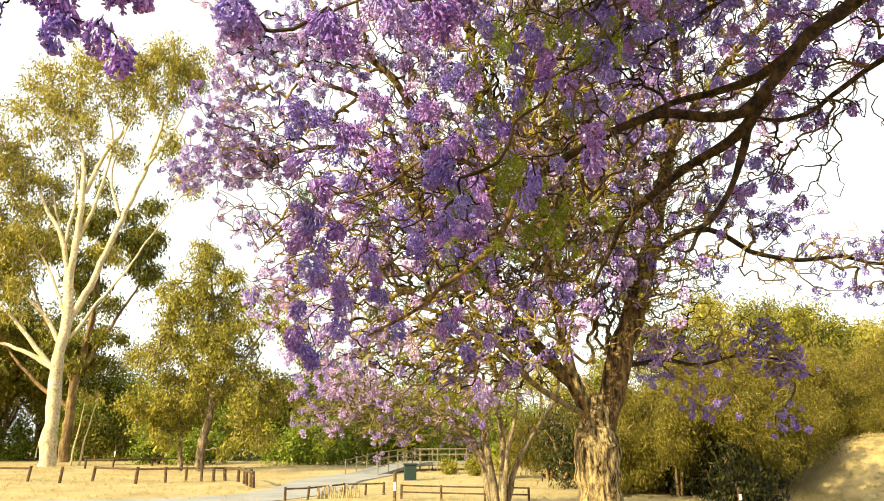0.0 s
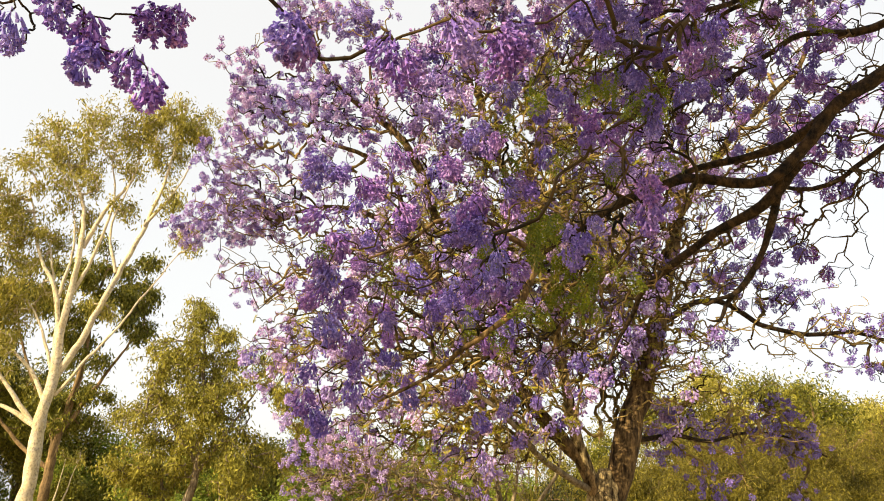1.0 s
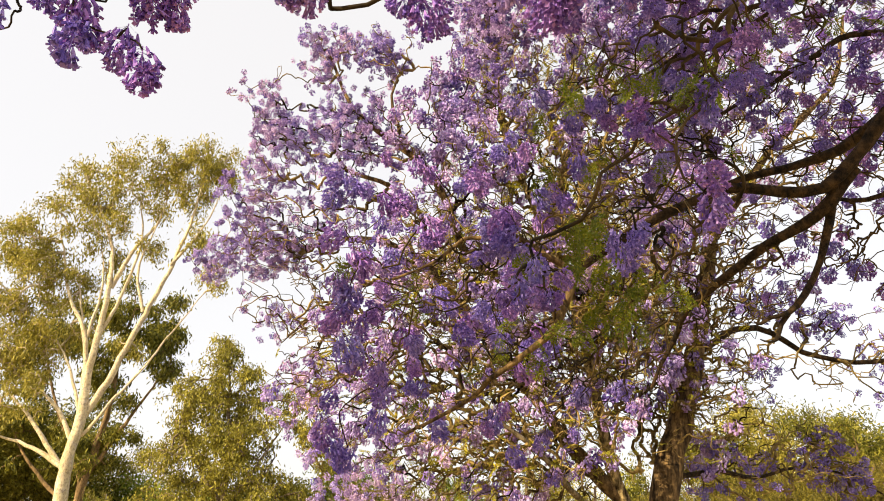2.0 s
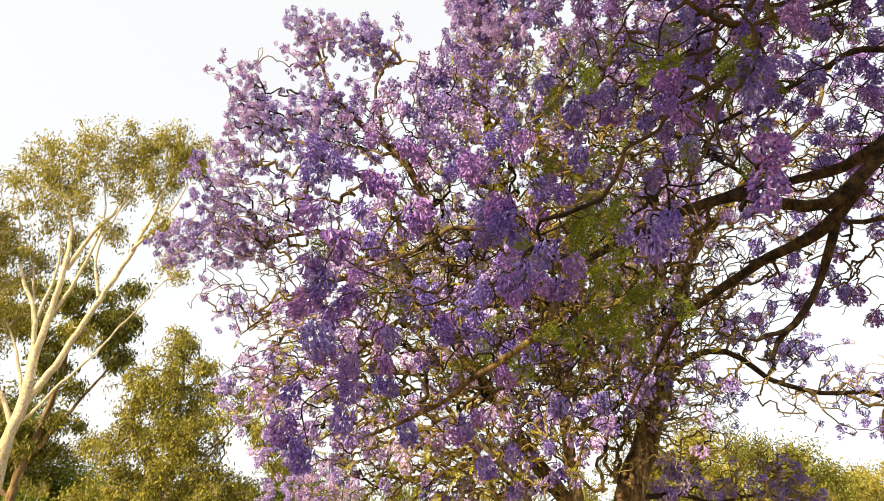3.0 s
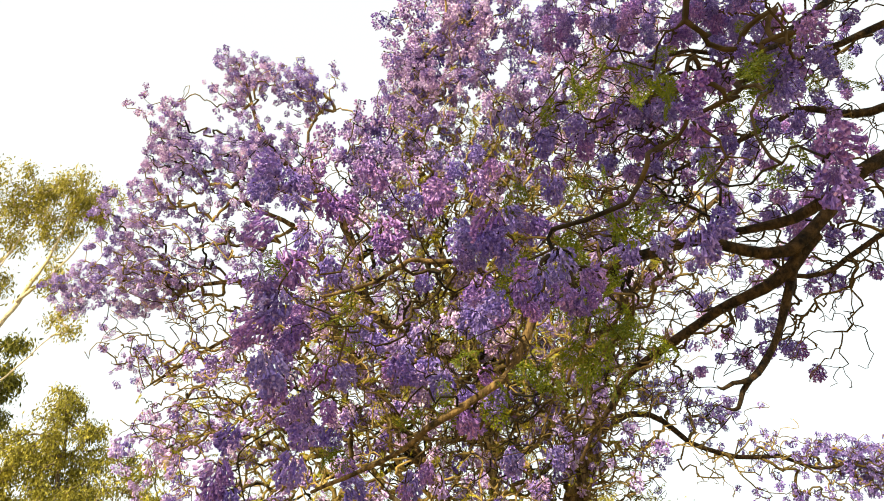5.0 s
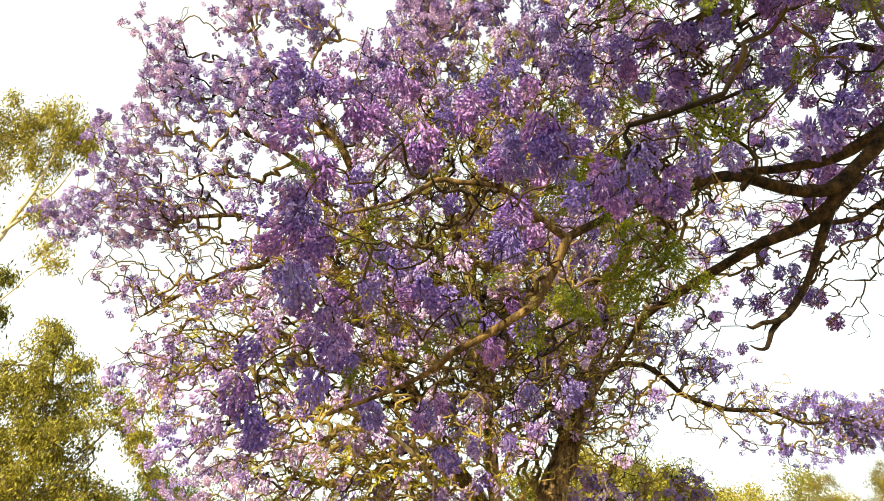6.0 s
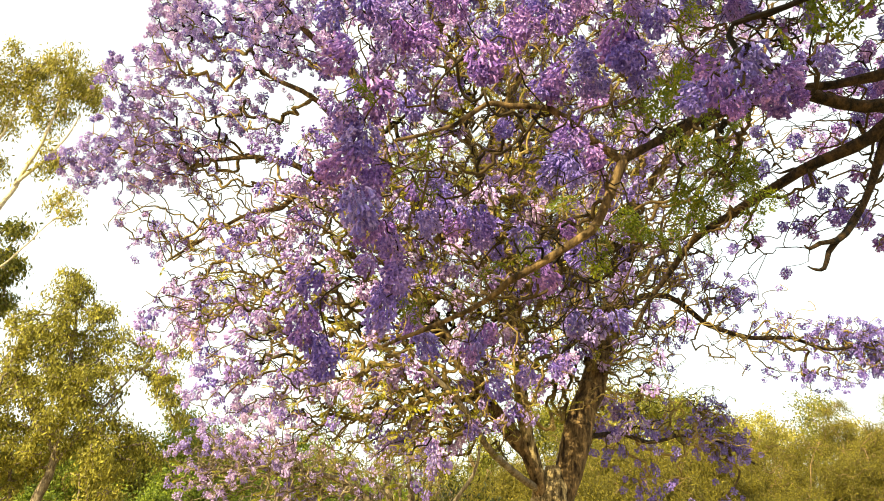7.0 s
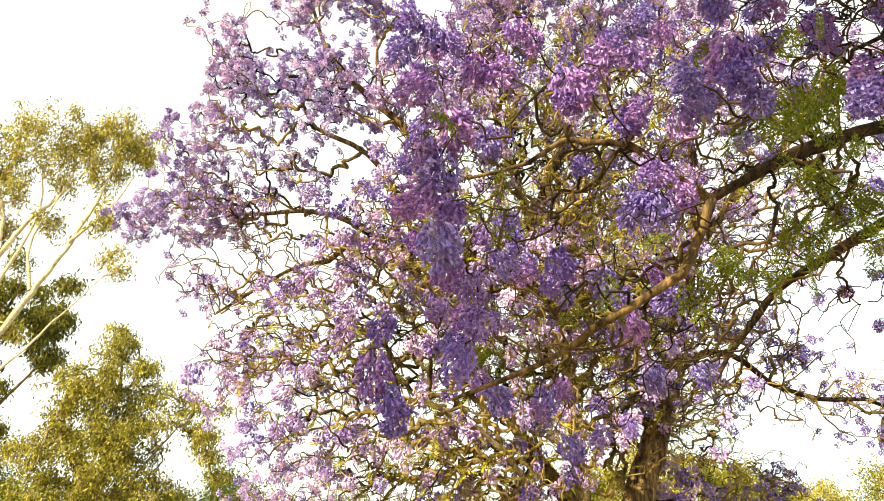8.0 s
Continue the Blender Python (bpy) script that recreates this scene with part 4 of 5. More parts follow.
    leaf_spots = [(0.74, 4.2, 3.23), (0.8, 4.5, 3.34), (1.04, 4.8, 3.25), (1.05, 4.7, 3.06), (1.09, 4.6, 3.17), (1.1, 4.9, 3.01), (0.85, 4.0, 3.99), (1.12, 4.0, 3.96), (0.71, 4.8, 3.93), (1.01, 4.6, 3.88), (0.34, 5.4, 3.0), (1.09, 4.6, 2.99), (0.75, 4.0, 3.8), (0.74, 3.6, 3.02), (0.61, 5.0, 2.92), (1.14, 3.6, 3.19), (1.24, 3.6, 3.57), (1.04, 3.9, 3.87), (0.76, 3.97, 3.84), (1.1, 3.3, 3.35), (0.74, 4.0, 3.1), (0.76, 5.0, 3.0), (0.56, 4.0, 2.99), (0.49, 4.3, 3.05)] + [(0.94, 4.6, 3.12), (0.97, 4.8, 3.05), (0.88, 5.0, 2.98), (1.46, 5.0, 3.22), (-0.06, 5.5, 2.71), (-0.41, 4.8, 3.27), (-0.07, 5.3, 3.36),
                  (1.83, 4.2, 4.4), (1.91, 4.2, 4.66), (1.77, 4.3, 4.29), (1.15, 4.0, 3.99), (0.86, 4.4, 3.33), (2.43, 4.4, 4.78), (1.57, 4.6, 4.27),
                  (1.29, 5.0, 3.22), (1.19, 5.2, 3.12), (1.13, 4.7, 3.15), (1.06, 5.4, 3.26)]
    leaf_at = np.array(leaf_spots)
    bare = in_blobs([(0.3, 5.4, 3.3, 0.7, 0.5, 130), (0.8, 6.2, 3.0, 0.9, 0.5, 140), (2.0, 6.2, 3.7, 0.8, 0.5, 150), (3.4, 6.2, 4.4, 0.8, 0.5, 90), (1.4, 5.3, 3.8, 0.7, 0.5, 130), (2.2, 5.5, 4.8, 0.9, 0.6, 250), (1.4, 4.8, 4.4, 0.7, 0.5, 200), (3.6, 6.1, 5.2, 0.9, 0.6, 130), (2.2, 5.2, 6.0, 1.0, 0.35, 120), (2.7, 5.1, 5.6, 0.7, 0.5, 120), (3.7, 5.8, 6.4, 0.8, 0.6, 80), (3.3, 6.4, 3.9, 0.5, 0.35, 40)], rng)
    add_wood(tree, limbs, rng, np.concatenate([spots[:, :3], extra, leaf_at, bare, shade]), SHADED_TWIG, tip=0.0028, power=0.4, wig=0.18, step=0.04, hub=np.array([6.0, 4.4, 5.0]), limb_step=0.1, limb_wig=0.003)
    meshes = [mesh_of("panicle", *panicle(rng, 72, 5, NEAR_BELL, 1.0, 0.40, 0.20, 0.6), PETAL_SHADED) for _ in range(7)]
    panicles_as_parts(tree, meshes, spots[:, :3], spots[:, 3] * rng.uniform(0.55, 0.8, len(spots)), rng, 0.6)
    panicles_as_parts(tree, meshes, extra, rng.uniform(0.10, 0.16, len(extra)), rng, 0.35)
    far = [panicle(rng, 22, 4, FAR_BELL, 1.0, 0.46, 0.27) for _ in range(5)]
    v, q = scatter(far, shade, rotations(rng, len(shade), 0.9), rng.uniform(0.3, 0.5, len(shade)), rng)
    child("blossom", mesh_of("blossom", v, q, PETAL), tree, "unseen violet flower sprays added overhead for shade", "stuff")
    frond = [mesh_of("leaf", *fern_frond(rng, 14, 6), FROND) for _ in range(3)]
    for p in leaf_at:
        for _ in range(3):
            ob = child("leaf", frond[rng.integers(3)], tree, "", "", p + rng.normal(0, 0.05, 3), (rng.uniform(-1.1, 1.1), rng.uniform(0.3, 1.4), rng.uniform(0, 6.28)))
            s = rng.uniform(0.10, 0.17)
            ob.scale = (s, s, s)


overhanging_jacaranda()


def shading_jacaranda():
    """A third tree beside the camera: a few of its sprays hang into view; its unseen trunk and crown are added, the
    crown to keep the near limbs in shade.
    """
    rng = np.random.default_rng(14)
    tree = thing("jacaranda_tree", (-7.2, 0.6, 0.0), "jacaranda beside the path, its unseen crown added for shade", "tree", "jacarandas")
    limbs = [
        ("trunk", [(-7.2, 0.6, -0.1), (-7.2, 0.7, 1.0), (-7.0, 0.9, 2.6), (-6.6, 1.2, 3.8)], 0.45, 0.28, 14, JAC_BARK, ""),
        ("limb", [(-6.7, 1.1, 3.5), (-4.6, 1.4, 4.6), (-2.8, 1.7, 4.5), (-1.7, 2.2, 4.0), (-1.25, 2.55, 3.55), (-1.0, 2.7, 3.32)], 0.16, 0.008, 9, SHADED_BARK, ""),
        ("limb", [(-6.6, 1.1, 3.6), (-5.6, 0.8, 5.4), (-4.0, 0.4, 5.6)], 0.15, 0.04, 9, SHADED_BARK, ""),
        ("limb", [(-6.7, 1.1, 3.6), (-7.2, 0.8, 5.6), (-7.5, 0.4, 7.2)], 0.15, 0.04, 9, SHADED_BARK, "")]
    corner = [(-0.81, 2.75, 3.21, 0.15), (-0.77, 2.75, 3.1, 0.13), (-0.65, 2.78, 3.1, 0.11), (-0.59, 2.78, 3.02, 0.12), (-0.68, 2.9, 3.36, 0.14), (-0.6, 2.9, 3.37, 0.13), (-0.89, 2.7, 3.26, 0.12), (-0.91, 2.6, 3.08, 0.11)]
    spots = np.array(corner)
    # crown out of view, added only to block sun from the near limbs
    crown = in_blobs([(-3.4, 0.3, 5.5, 1.1, 0.6, 28), (-7.6, 0.2, 6.6, 1.5, 1.1, 80)], rng)
    bare = in_blobs([(-0.95, 2.72, 3.22, 0.22, 0.14, 14)], rng)
    add_wood(tree, limbs, rng, np.concatenate([spots[:, :3], bare, crown]), SHADED_BARK, tip=0.0026, power=0.42, wig=0.12, step=0.05, limb_step=0.12, limb_wig=0.003)
    meshes = [mesh_of("panicle", *panicle(rng, 46, 5, NEAR_BELL, 1.0, 0.36, 0.25, 1.0), PETAL_SHADED) for _ in range(4)]
    panicles_as_parts(tree, meshes, spots[:, :3], spots[:, 3] * 1.05, rng, 0.4)
    far = [panicle(rng, 22, 4, FAR_BELL, 1.0, 0.46, 0.3) for _ in range(5)]
    v, q = scatter(far, crown, rotations(rng, len(crown), 0.9), rng.uniform(0.35, 0.6, len(crown)), rng)
    child("blossom", mesh_of("blossom", v, q, PETAL), tree, "unseen violet flower sprays added overhead for shade", "stuff")


shading_jacaranda()


# ---- gums and shrubs ----
def leafy_tree(name, label, base, limbs, blobs, leaf_mat, bark, seed, leaves=30, spray=0.9, leaf=(0.30, 0.045), droop=0.55, tip=0.02, step=0.6, category="tree", group="trees behind", loose=0.5):
    """A tree of limbs, twigs and loose tufts of leaves; blobs are (x, y, z, radius, number)."""
    rng = np.random.default_rng(seed)
    tree = thing(name, base, label, category, group)
    rows = []
    for i, (pts, r0, r1) in enumerate(limbs):
        rows.append(("trunk" if i == 0 else "limb", pts, r0, r1, 12 if i == 0 else 8, bark, ""))
    targets = []
    for i, (x, y, z, r, n) in enumerate(blobs):
        for _ in range(max(3, n // 6)):        # each mass is many loose, uneven tufts
            way = rng.normal(0, 1, 3)
            c = np.array([x, y, z]) + way / np.linalg.norm(way) * r * rng.uniform(0.05, 1.0) ** 0.5 * rng.uniform(0.9, 1.35) * np.array([1, 1.2, 0.95]) * (0.7 + loose)
            targets.append(c + rng.normal(0, 0.17, (6, 3)) * r * rng.uniform(0.4, 1.5) * np.array([1.2, 1.2, 0.7]))
    targets = np.concatenate(targets)
    targets[:, 2] = np.maximum(targets[:, 2], base[2] + 0.15)
    add_wood(tree, rows, rng, targets, bark, tip=tip, power=0.4, wig=0.1, step=step * 0.6, limb_step=0.5, limb_wig=0.04, reach=0.05)
    tufts = [leaf_spray(rng, leaves, spray, leaf[0], leaf[1], droop) for _ in range(8)]
    v, q = scatter(tufts, targets, rotations(rng, len(targets), 0.4), rng.uniform(0.7, 1.25, len(targets)), rng)
    child("crown", mesh_of("crown", v, q, leaf_mat), tree, "", "stuff")
    return tree


leafy_tree("gum_tree", "tall white-trunked gum with a golden airy crown", (-24.8, 43, 0.34), [
    ([(-24.8, 43.0, 0.1), (-25.0, 43.0, 4.67), (-25.02, 43.0, 6.8), (-24.92, 43.0, 9.17), (-25.07, 43.0, 12.01), (-25.02, 43.0, 15.14), (-25.19, 43.0, 18.83), (-25.8, 43.0, 21.82), (-27.03, 43.0, 24.26), (-28.39, 43.0, 26.32)], [0.52, 0.41, 0.365, 0.32, 0.24, 0.21, 0.17, 0.13, 0.09, 0.05], 0),
    ([(-24.9, 43.0, 9.3), (-23.51, 43.0, 12.77), (-22.43, 43.0, 16.53), (-21.2, 43.0, 20.05), (-20.32, 43.0, 24.39), (-19.89, 43.0, 28.51)], 0.24, 0.05)] + [
    ([(-25.16, 43.0, 18.3), (-23.97, 43.0, 21.37), (-22.91, 43.0, 23.01), (-22.48, 43.0, 25.32)], 0.17, 0.05),
    ([(-24.6, 43.0, 8.3), (-22.53, 43.0, 11.22), (-20.34, 43.0, 14.7), (-18.39, 43.0, 17.93)], 0.11, 0.03),
    ([(-25.0, 43.0, 6.2), (-27.53, 43.0, 7.53), (-30.27, 43.0, 8.28)], 0.2, 0.06),
    ([(-25.0, 43.0, 7.8), (-27.31, 43.0, 10.5), (-29.86, 43.0, 12.04)], 0.17, 0.05),
    ([(-25.0, 43.0, 9.5), (-26.04, 43.0, 14.75), (-28.22, 43.0, 18.03), (-29.76, 43.0, 22.3)], 0.2, 0.05)] + [
    ([(-25.1, 43.0, 6.0), (-28.2, 43.0, 9.19), (-30.47, 43.0, 11.28)], 0.2, 0.06),
    ([(-25.05, 43.0, 12.0), (-26.5, 43.2, 15.5), (-27.7, 43.3, 19.2)], 0.14, 0.04),
    ([(-25.1, 43.0, 15.1), (-24.0, 42.8, 18.0), (-23.6, 42.8, 21.5), (-24.4, 43.0, 25.0)], 0.14, 0.04),
    ([(-22.43, 43.0, 16.5), (-23.2, 42.8, 19.5), (-22.7, 42.8, 23.4)], 0.12, 0.04),
    ([(-21.2, 43.0, 20.0), (-19.6, 42.9, 22.5), (-18.6, 43.0, 25.6)], 0.11, 0.03),
    ([(-25.9, 43.0, 14.7), (-25.9, 43.3, 18.5), (-27.0, 43.4, 22.5)], 0.11, 0.03)] + [
    ([(-24.9, 43.0, 9.2), (-26.6, 43.4, 12.6), (-28.6, 43.6, 15.0)], 0.13, 0.04)],
    [(-19.61, 43.0, 28.97, 1.7, 60), (-22.6, 43.0, 27.85, 1.6, 40), (-25.9, 43.0, 27.67, 2.2, 60), (-28.36, 43.0, 26.09, 2.0, 55), (-30.08, 43.0, 22.97, 2.0, 55), (-31.23, 43.0, 21.45, 1.8, 40), (-25.94, 43.0, 23.8, 1.6, 25), (-28.76, 43.0, 18.87, 1.8, 35), (-29.75, 43.0, 15.59, 2.2, 50),
     (-20.78, 43.0, 24.85, 1.3, 20), (-18.73, 43.0, 26.64, 1.3, 25), (-24.09, 43.0, 26.12, 1.8, 45), (-30.6, 43.0, 19.2, 2.2, 70), (-31.6, 43.0, 16.6, 2.2, 70), (-27.2, 43.4, 24.6, 1.6, 45)] + [(-21.2, 43.2, 27.2, 1.5, 40), (-18.9, 43.0, 27.9, 1.2, 40), (-26.6, 44.0, 21.0, 1.6, 35), (-27.6, 43.6, 16.2, 1.6, 40), (-28.6, 43.4, 13.4, 1.6, 40), (-31.2, 43.0, 13.4, 1.8, 50), (-31.0, 43.2, 9.6, 1.6, 40), (-23.0, 44.0, 14.6, 1.0, 12), (-32.2, 43.0, 22.0, 1.6, 40), (-17.74, 43.0, 19.17, 1.1, 14), (-29.33, 43.0, 11.27, 1.8, 30), (-22.82, 43.0, 21.79, 1.1, 10), (-19.66, 43.0, 22.18, 0.9, 8), (-32.74, 43.0, 18.91, 2.5, 60)],
    GUM_LEAF, GUM_BARK, 21, leaves=36, spray=0.72, loose=0.32, leaf=(0.30, 0.046), tip=0.026)
leafy_tree("gum_tree", "dark olive gum standing behind the white gum", (-29, 52, 0.36), [
    ([(-29, 52, 0), (-29, 52, 5), (-28.6, 52, 10), (-28.5, 52, 16), (-28, 52, 20)], 0.4, 0.08),
    ([(-28.8, 52, 7), (-26.5, 52, 11), (-24.6, 52, 15)], 0.2, 0.05),
    ([(-28.9, 52, 6), (-32, 52, 11), (-34.5, 52, 16)], 0.2, 0.05),
    ([(-28.9, 52, 4), (-33, 52, 7), (-37, 52, 12)], 0.2, 0.05)],
    [(-27.94, 52.0, 19.94, 2.4, 60), (-25.73, 52.0, 17.48, 2.2, 50), (-28.32, 52.0, 16.07, 2.2, 50), (-24.33, 52.0, 15.56, 1.7, 30), (-34.93, 52.0, 16.6, 2.6, 60), (-28.61, 52.0, 8.75, 2.2, 60), (-32.52, 52.0, 19.0, 2.2, 40), (-34.43, 52.0, 8.77, 2.6, 60), (-28.77, 52.0, 12.79, 2.2, 30), (-37.74, 52.0, 14.25, 2.6, 50)],
    DARK_LEAF, BROWN_BARK, 22, leaves=64, spray=0.7, loose=0.35, leaf=(0.38, 0.065))
leafy_tree("gum_tree", "bushy olive gum with a leaning brown trunk", (-13.0, 37, 0.3), [
    ([(-13.04, 37.0, 0.1), (-13.01, 37.0, 1.6), (-12.79, 37.0, 3.64), (-12.77, 37.0, 6.04), (-13.17, 37.0, 8.55), (-13.55, 37.0, 11.48)], 0.27, 0.05),
    ([(-14.2, 37.4, 0.1), (-14.3, 37.4, 2.0), (-14.8, 37.4, 4.4)], 0.16, 0.05),
    ([(-12.8, 37, 3.5), (-11.5, 37, 5.4), (-10, 37, 8)], 0.12, 0.03),
    ([(-12.8, 37, 4), (-14.4, 37, 6), (-15.8, 37, 8)], 0.12, 0.03)],
    [(-13.55, 37.0, 12.0, 0.9, 45), (-13.4, 37.0, 10.7, 1.3, 70), (-12.6, 37.0, 9.6, 1.4, 60), (-14.6, 37.0, 9.3, 1.5, 80), (-13.3, 37.2, 8.2, 1.7, 110), (-15.4, 37.0, 7.8, 1.5, 70), (-11.6, 37.0, 7.6, 1.4, 50), (-13.2, 36.6, 6.4, 1.9, 130), (-15.5, 37.0, 5.9, 1.6, 80),
     (-11.2, 37.0, 5.7, 1.6, 60), (-9.8, 37.0, 7.9, 1.3, 26)] + [(-8.9, 37.0, 6.6, 1.2, 22), (-9.0, 37.0, 8.8, 1.6, 24), (-8.0, 37.0, 6.0, 1.4, 22), (-10.4, 37.0, 9.8, 1.2, 14), (-14.3, 37.6, 4.6, 1.6, 80), (-10.8, 37.0, 3.8, 1.6, 90), (-9.4, 37.0, 4.6, 1.3, 40), (-15.8, 37.0, 3.6, 1.5, 80), (-15.0, 37.4, 2.4, 1.2, 60), (-10.6, 37.2, 2.2, 1.3, 60)],
    OLIVE_LEAF, GREY_BARK, 23, leaves=36, spray=0.5, loose=0.34, leaf=(0.2, 0.037), droop=0.5)


for x, top, seed in ((-23.6, -22.9, 31), (-24.2, -23.8, 32)):
    leafy_tree("sapling", "thin bare-stemmed sapling beside the white gum", (x, 44.5, 0.33), [([(x, 44.5, 0.1), (x + 0.25, 44.5, 2.2), (top, 44.5, 4.6)], 0.07, 0.02)],
               [(top, 44.5, 4.6, 0.4, 8)], GUM_LEAF, GUM_BARK, seed, leaves=14, spray=0.4, leaf=(0.2, 0.03), category="sapling", group="saplings")


def round_shrub(name, label, x, y, r, h, mat, seed, n=90, droop=0.4, leaf=(0.22, 0.05), leaves=34, spray=0.7, group="shrubs", trunk=0.09):
    """A shrub or small tree of uneven outline, leafy to the ground."""
    rng = np.random.default_rng(seed)
    z0 = float(ground_height(x, y))
    blobs = []
    for k in range(7):
        a, d = rng.uniform(0, 6.28), r * rng.uniform(0.1, 0.65)
        z = z0 + h * rng.uniform(0.18, 0.82)
        q = r * rng.uniform(0.35, 0.6)
        blobs.append((x + d * math.cos(a), y + d * math.sin(a), min(z, z0 + h - q * 0.6), q, n // 7))
    limbs = [([(x, y, z0 - 0.1), (x + rng.uniform(-.2, .2), y, z0 + h * 0.35), (x + rng.uniform(-.5, .5), y, z0 + h * 0.75)], trunk, trunk * 0.3)]
    for k in range(3):
        a = rng.uniform(0, 6.28)
        limbs.append(([(x, y, z0 + h * 0.1), (x + r * 0.3 * math.cos(a), y + r * 0.3 * math.sin(a), z0 + h * 0.4), (x + r * 0.6 * math.cos(a), y + r * 0.6 * math.sin(a), z0 + h * 0.65)], trunk * 0.6, trunk * 0.2))
    leafy_tree(name, label, (x, y, z0), limbs, blobs, mat, BROWN_BARK, seed, leaves, spray, leaf, droop, 0.01, 0.4, "tree" if h > 6 else "shrub", group)


ROW = random.Random(5)
for x, y in ((-44, 50), (-49, 47), (-40, 54), (-38, 58), (-33.5, 60), (-42, 60)):
    round_shrub("woodland_tree", "olive woodland tree at the lawn's edge", x, y, 4.0, 13, OLIVE_LEAF, int(300 - x), 260, 0.35, (0.3, 0.06), 64, 1.3, "woodland", 0.2)
for k in range(16):       # dark wood behind the lawn, from the left to the bridge
    x = -66 + k * 4.4 + ROW.uniform(-1, 1)
    tall = ROW.uniform(13, 18) if x < -34 else ROW.uniform(6, 8.5)
    round_shrub("woodland_tree", "dark green woodland tree at the lawn's edge", x, 62 + ROW.uniform(-3, 6), 4.4, tall, DARK_LEAF if k % 3 else GREEN_LEAF, 100 + k, 260, 0.35, (0.3, 0.06), 64, 1.3, "woodland", 0.2)
for k in range(19):
    round_shrub("shrub", "green shrub at the edge of the woodland", -46 + k * 3.2 + ROW.uniform(-1, 1), 56 + ROW.uniform(-2, 2), 2.5, ROW.uniform(3.2, 5.5), GREEN_LEAF if k % 2 else DARK_LEAF, 130 + k, 110, 0.3, (0.22, 0.05), 60, 0.9)
RIGHT = [(11.2, 25, 2.2, 4.4), (8.8, 24.8, 2.0, 4.2), (7.0, 26, 1.8, 4.0), (13.2, 28, 2.2, 4.8), (17.0, 29.5, 2.6, 5.2), (11, 29, 2.6, 5.6), (14.5, 32, 2.8, 6.0), (6.0, 30, 2.0, 4.2), (21, 31, 3.0, 6.3), (25, 34, 3.2, 7.2), (19, 35, 2.6, 6.2), (4.4, 31, 1.8, 3.4), (24, 29.5, 2.8, 7.3), (28, 31, 3, 8.0),
         (31, 36, 3.4, 9.0), (36, 38, 3.6, 10.0), (6.0, 24.0, 1.0, 2.4), (33, 41, 3.5, 10.4), (42, 46, 4, 12.5), (9.6, 26.5, 2.0, 4.6), (15.4, 27.4, 1.2, 2.5), (17.6, 27.3, 1.2, 2.6), (7.6, 23.6, 1.3, 3.4), (9.6, 23.8, 1.4, 3.6)]
def wattle_bush(x, y, r, h, seed, hollow=False, leaves=110):
    """Several thin leaning stems whose boughs arch over and hang in fine feathery sprays."""
    rng = np.random.default_rng(seed)
    z0 = float(ground_height(x, y))
    limbs, blobs = [], []
    for k in range(6):
        a = rng.uniform(0, 6.28)
        d, top = r * rng.uniform(0.3, 1.1), h * rng.uniform(0.6, 1.0)
        c, w = math.cos(a), math.sin(a)
        limbs.append(([(x, y, z0 - 0.1), (x + d * 0.25 * c, y + d * 0.25 * w, z0 + top * 0.45), (x + d * 0.6 * c, y + d * 0.6 * w, z0 + top * 0.85), (x + d * c, y + d * w, z0 + top * 0.95)], 0.05 + 0.004 * h, 0.012))
        for u in (0.4, 0.65, 0.85, 1.0, 1.15):
            hang = top * (0.25 + 0.75 * math.sin(min(1.57, u * 1.6))) - (u > 0.9) * top * rng.uniform(0.05, 0.3)
            blobs.append((x + d * u * c, y + d * u * w, z0 + hang * rng.uniform(0.72 if hollow else 0.55, 1.0), r * rng.uniform(0.2, 0.42), int(5 + 9 * r)))
        if not hollow:
            blobs.append((x + d * 1.1 * c, y + d * 1.1 * w, z0 + h * rng.uniform(0.15, 0.45), r * 0.4, int(3 + 7 * r)))
    leafy_tree("wattle_bush", "olive-yellow wattle bush with fine drooping foliage", (x, y, z0), limbs, blobs, WATTLE_LEAF, BROWN_BARK, seed, leaves, 0.42, (0.13, 0.0105), 0.45, 0.01, 0.4, "shrub", "wattles", 0.3)


for k, (x, y, r, h) in enumerate(RIGHT):
    wattle_bush(x, y, r, h, 160 + k, 6.5 < x < 12.2 and y < 29)
# Shrubs in shade-dark leaves fill the shadowed hollow under the wattles.
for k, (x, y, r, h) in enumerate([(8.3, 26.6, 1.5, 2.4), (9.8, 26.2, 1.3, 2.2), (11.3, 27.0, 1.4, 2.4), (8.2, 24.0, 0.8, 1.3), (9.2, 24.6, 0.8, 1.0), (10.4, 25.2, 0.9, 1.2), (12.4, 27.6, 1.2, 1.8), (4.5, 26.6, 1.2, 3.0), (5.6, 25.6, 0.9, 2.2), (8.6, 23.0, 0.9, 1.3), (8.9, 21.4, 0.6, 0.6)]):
    round_shrub("shrub", "straggling undergrowth, coloured dark for the shade below the wattles", x, y, r, h, SHADED_LEAF, 230 + k, 70, 0.5, (0.19, 0.03), 20, 0.8)
for k, (x, y, r, h) in enumerate([(1.5, 33.5, 0.5, 0.6), (0.1, 35.0, 0.4, 0.6), (2.6, 31.5, 0.5, 0.8)]):
    round_shrub("shrub", "dry yellow-brown shrub on the lawn beside the bridge", x, y, r, h, OLIVE_LEAF, 260 + k, 40, 0.4, (0.14, 0.02), 24, 0.25)
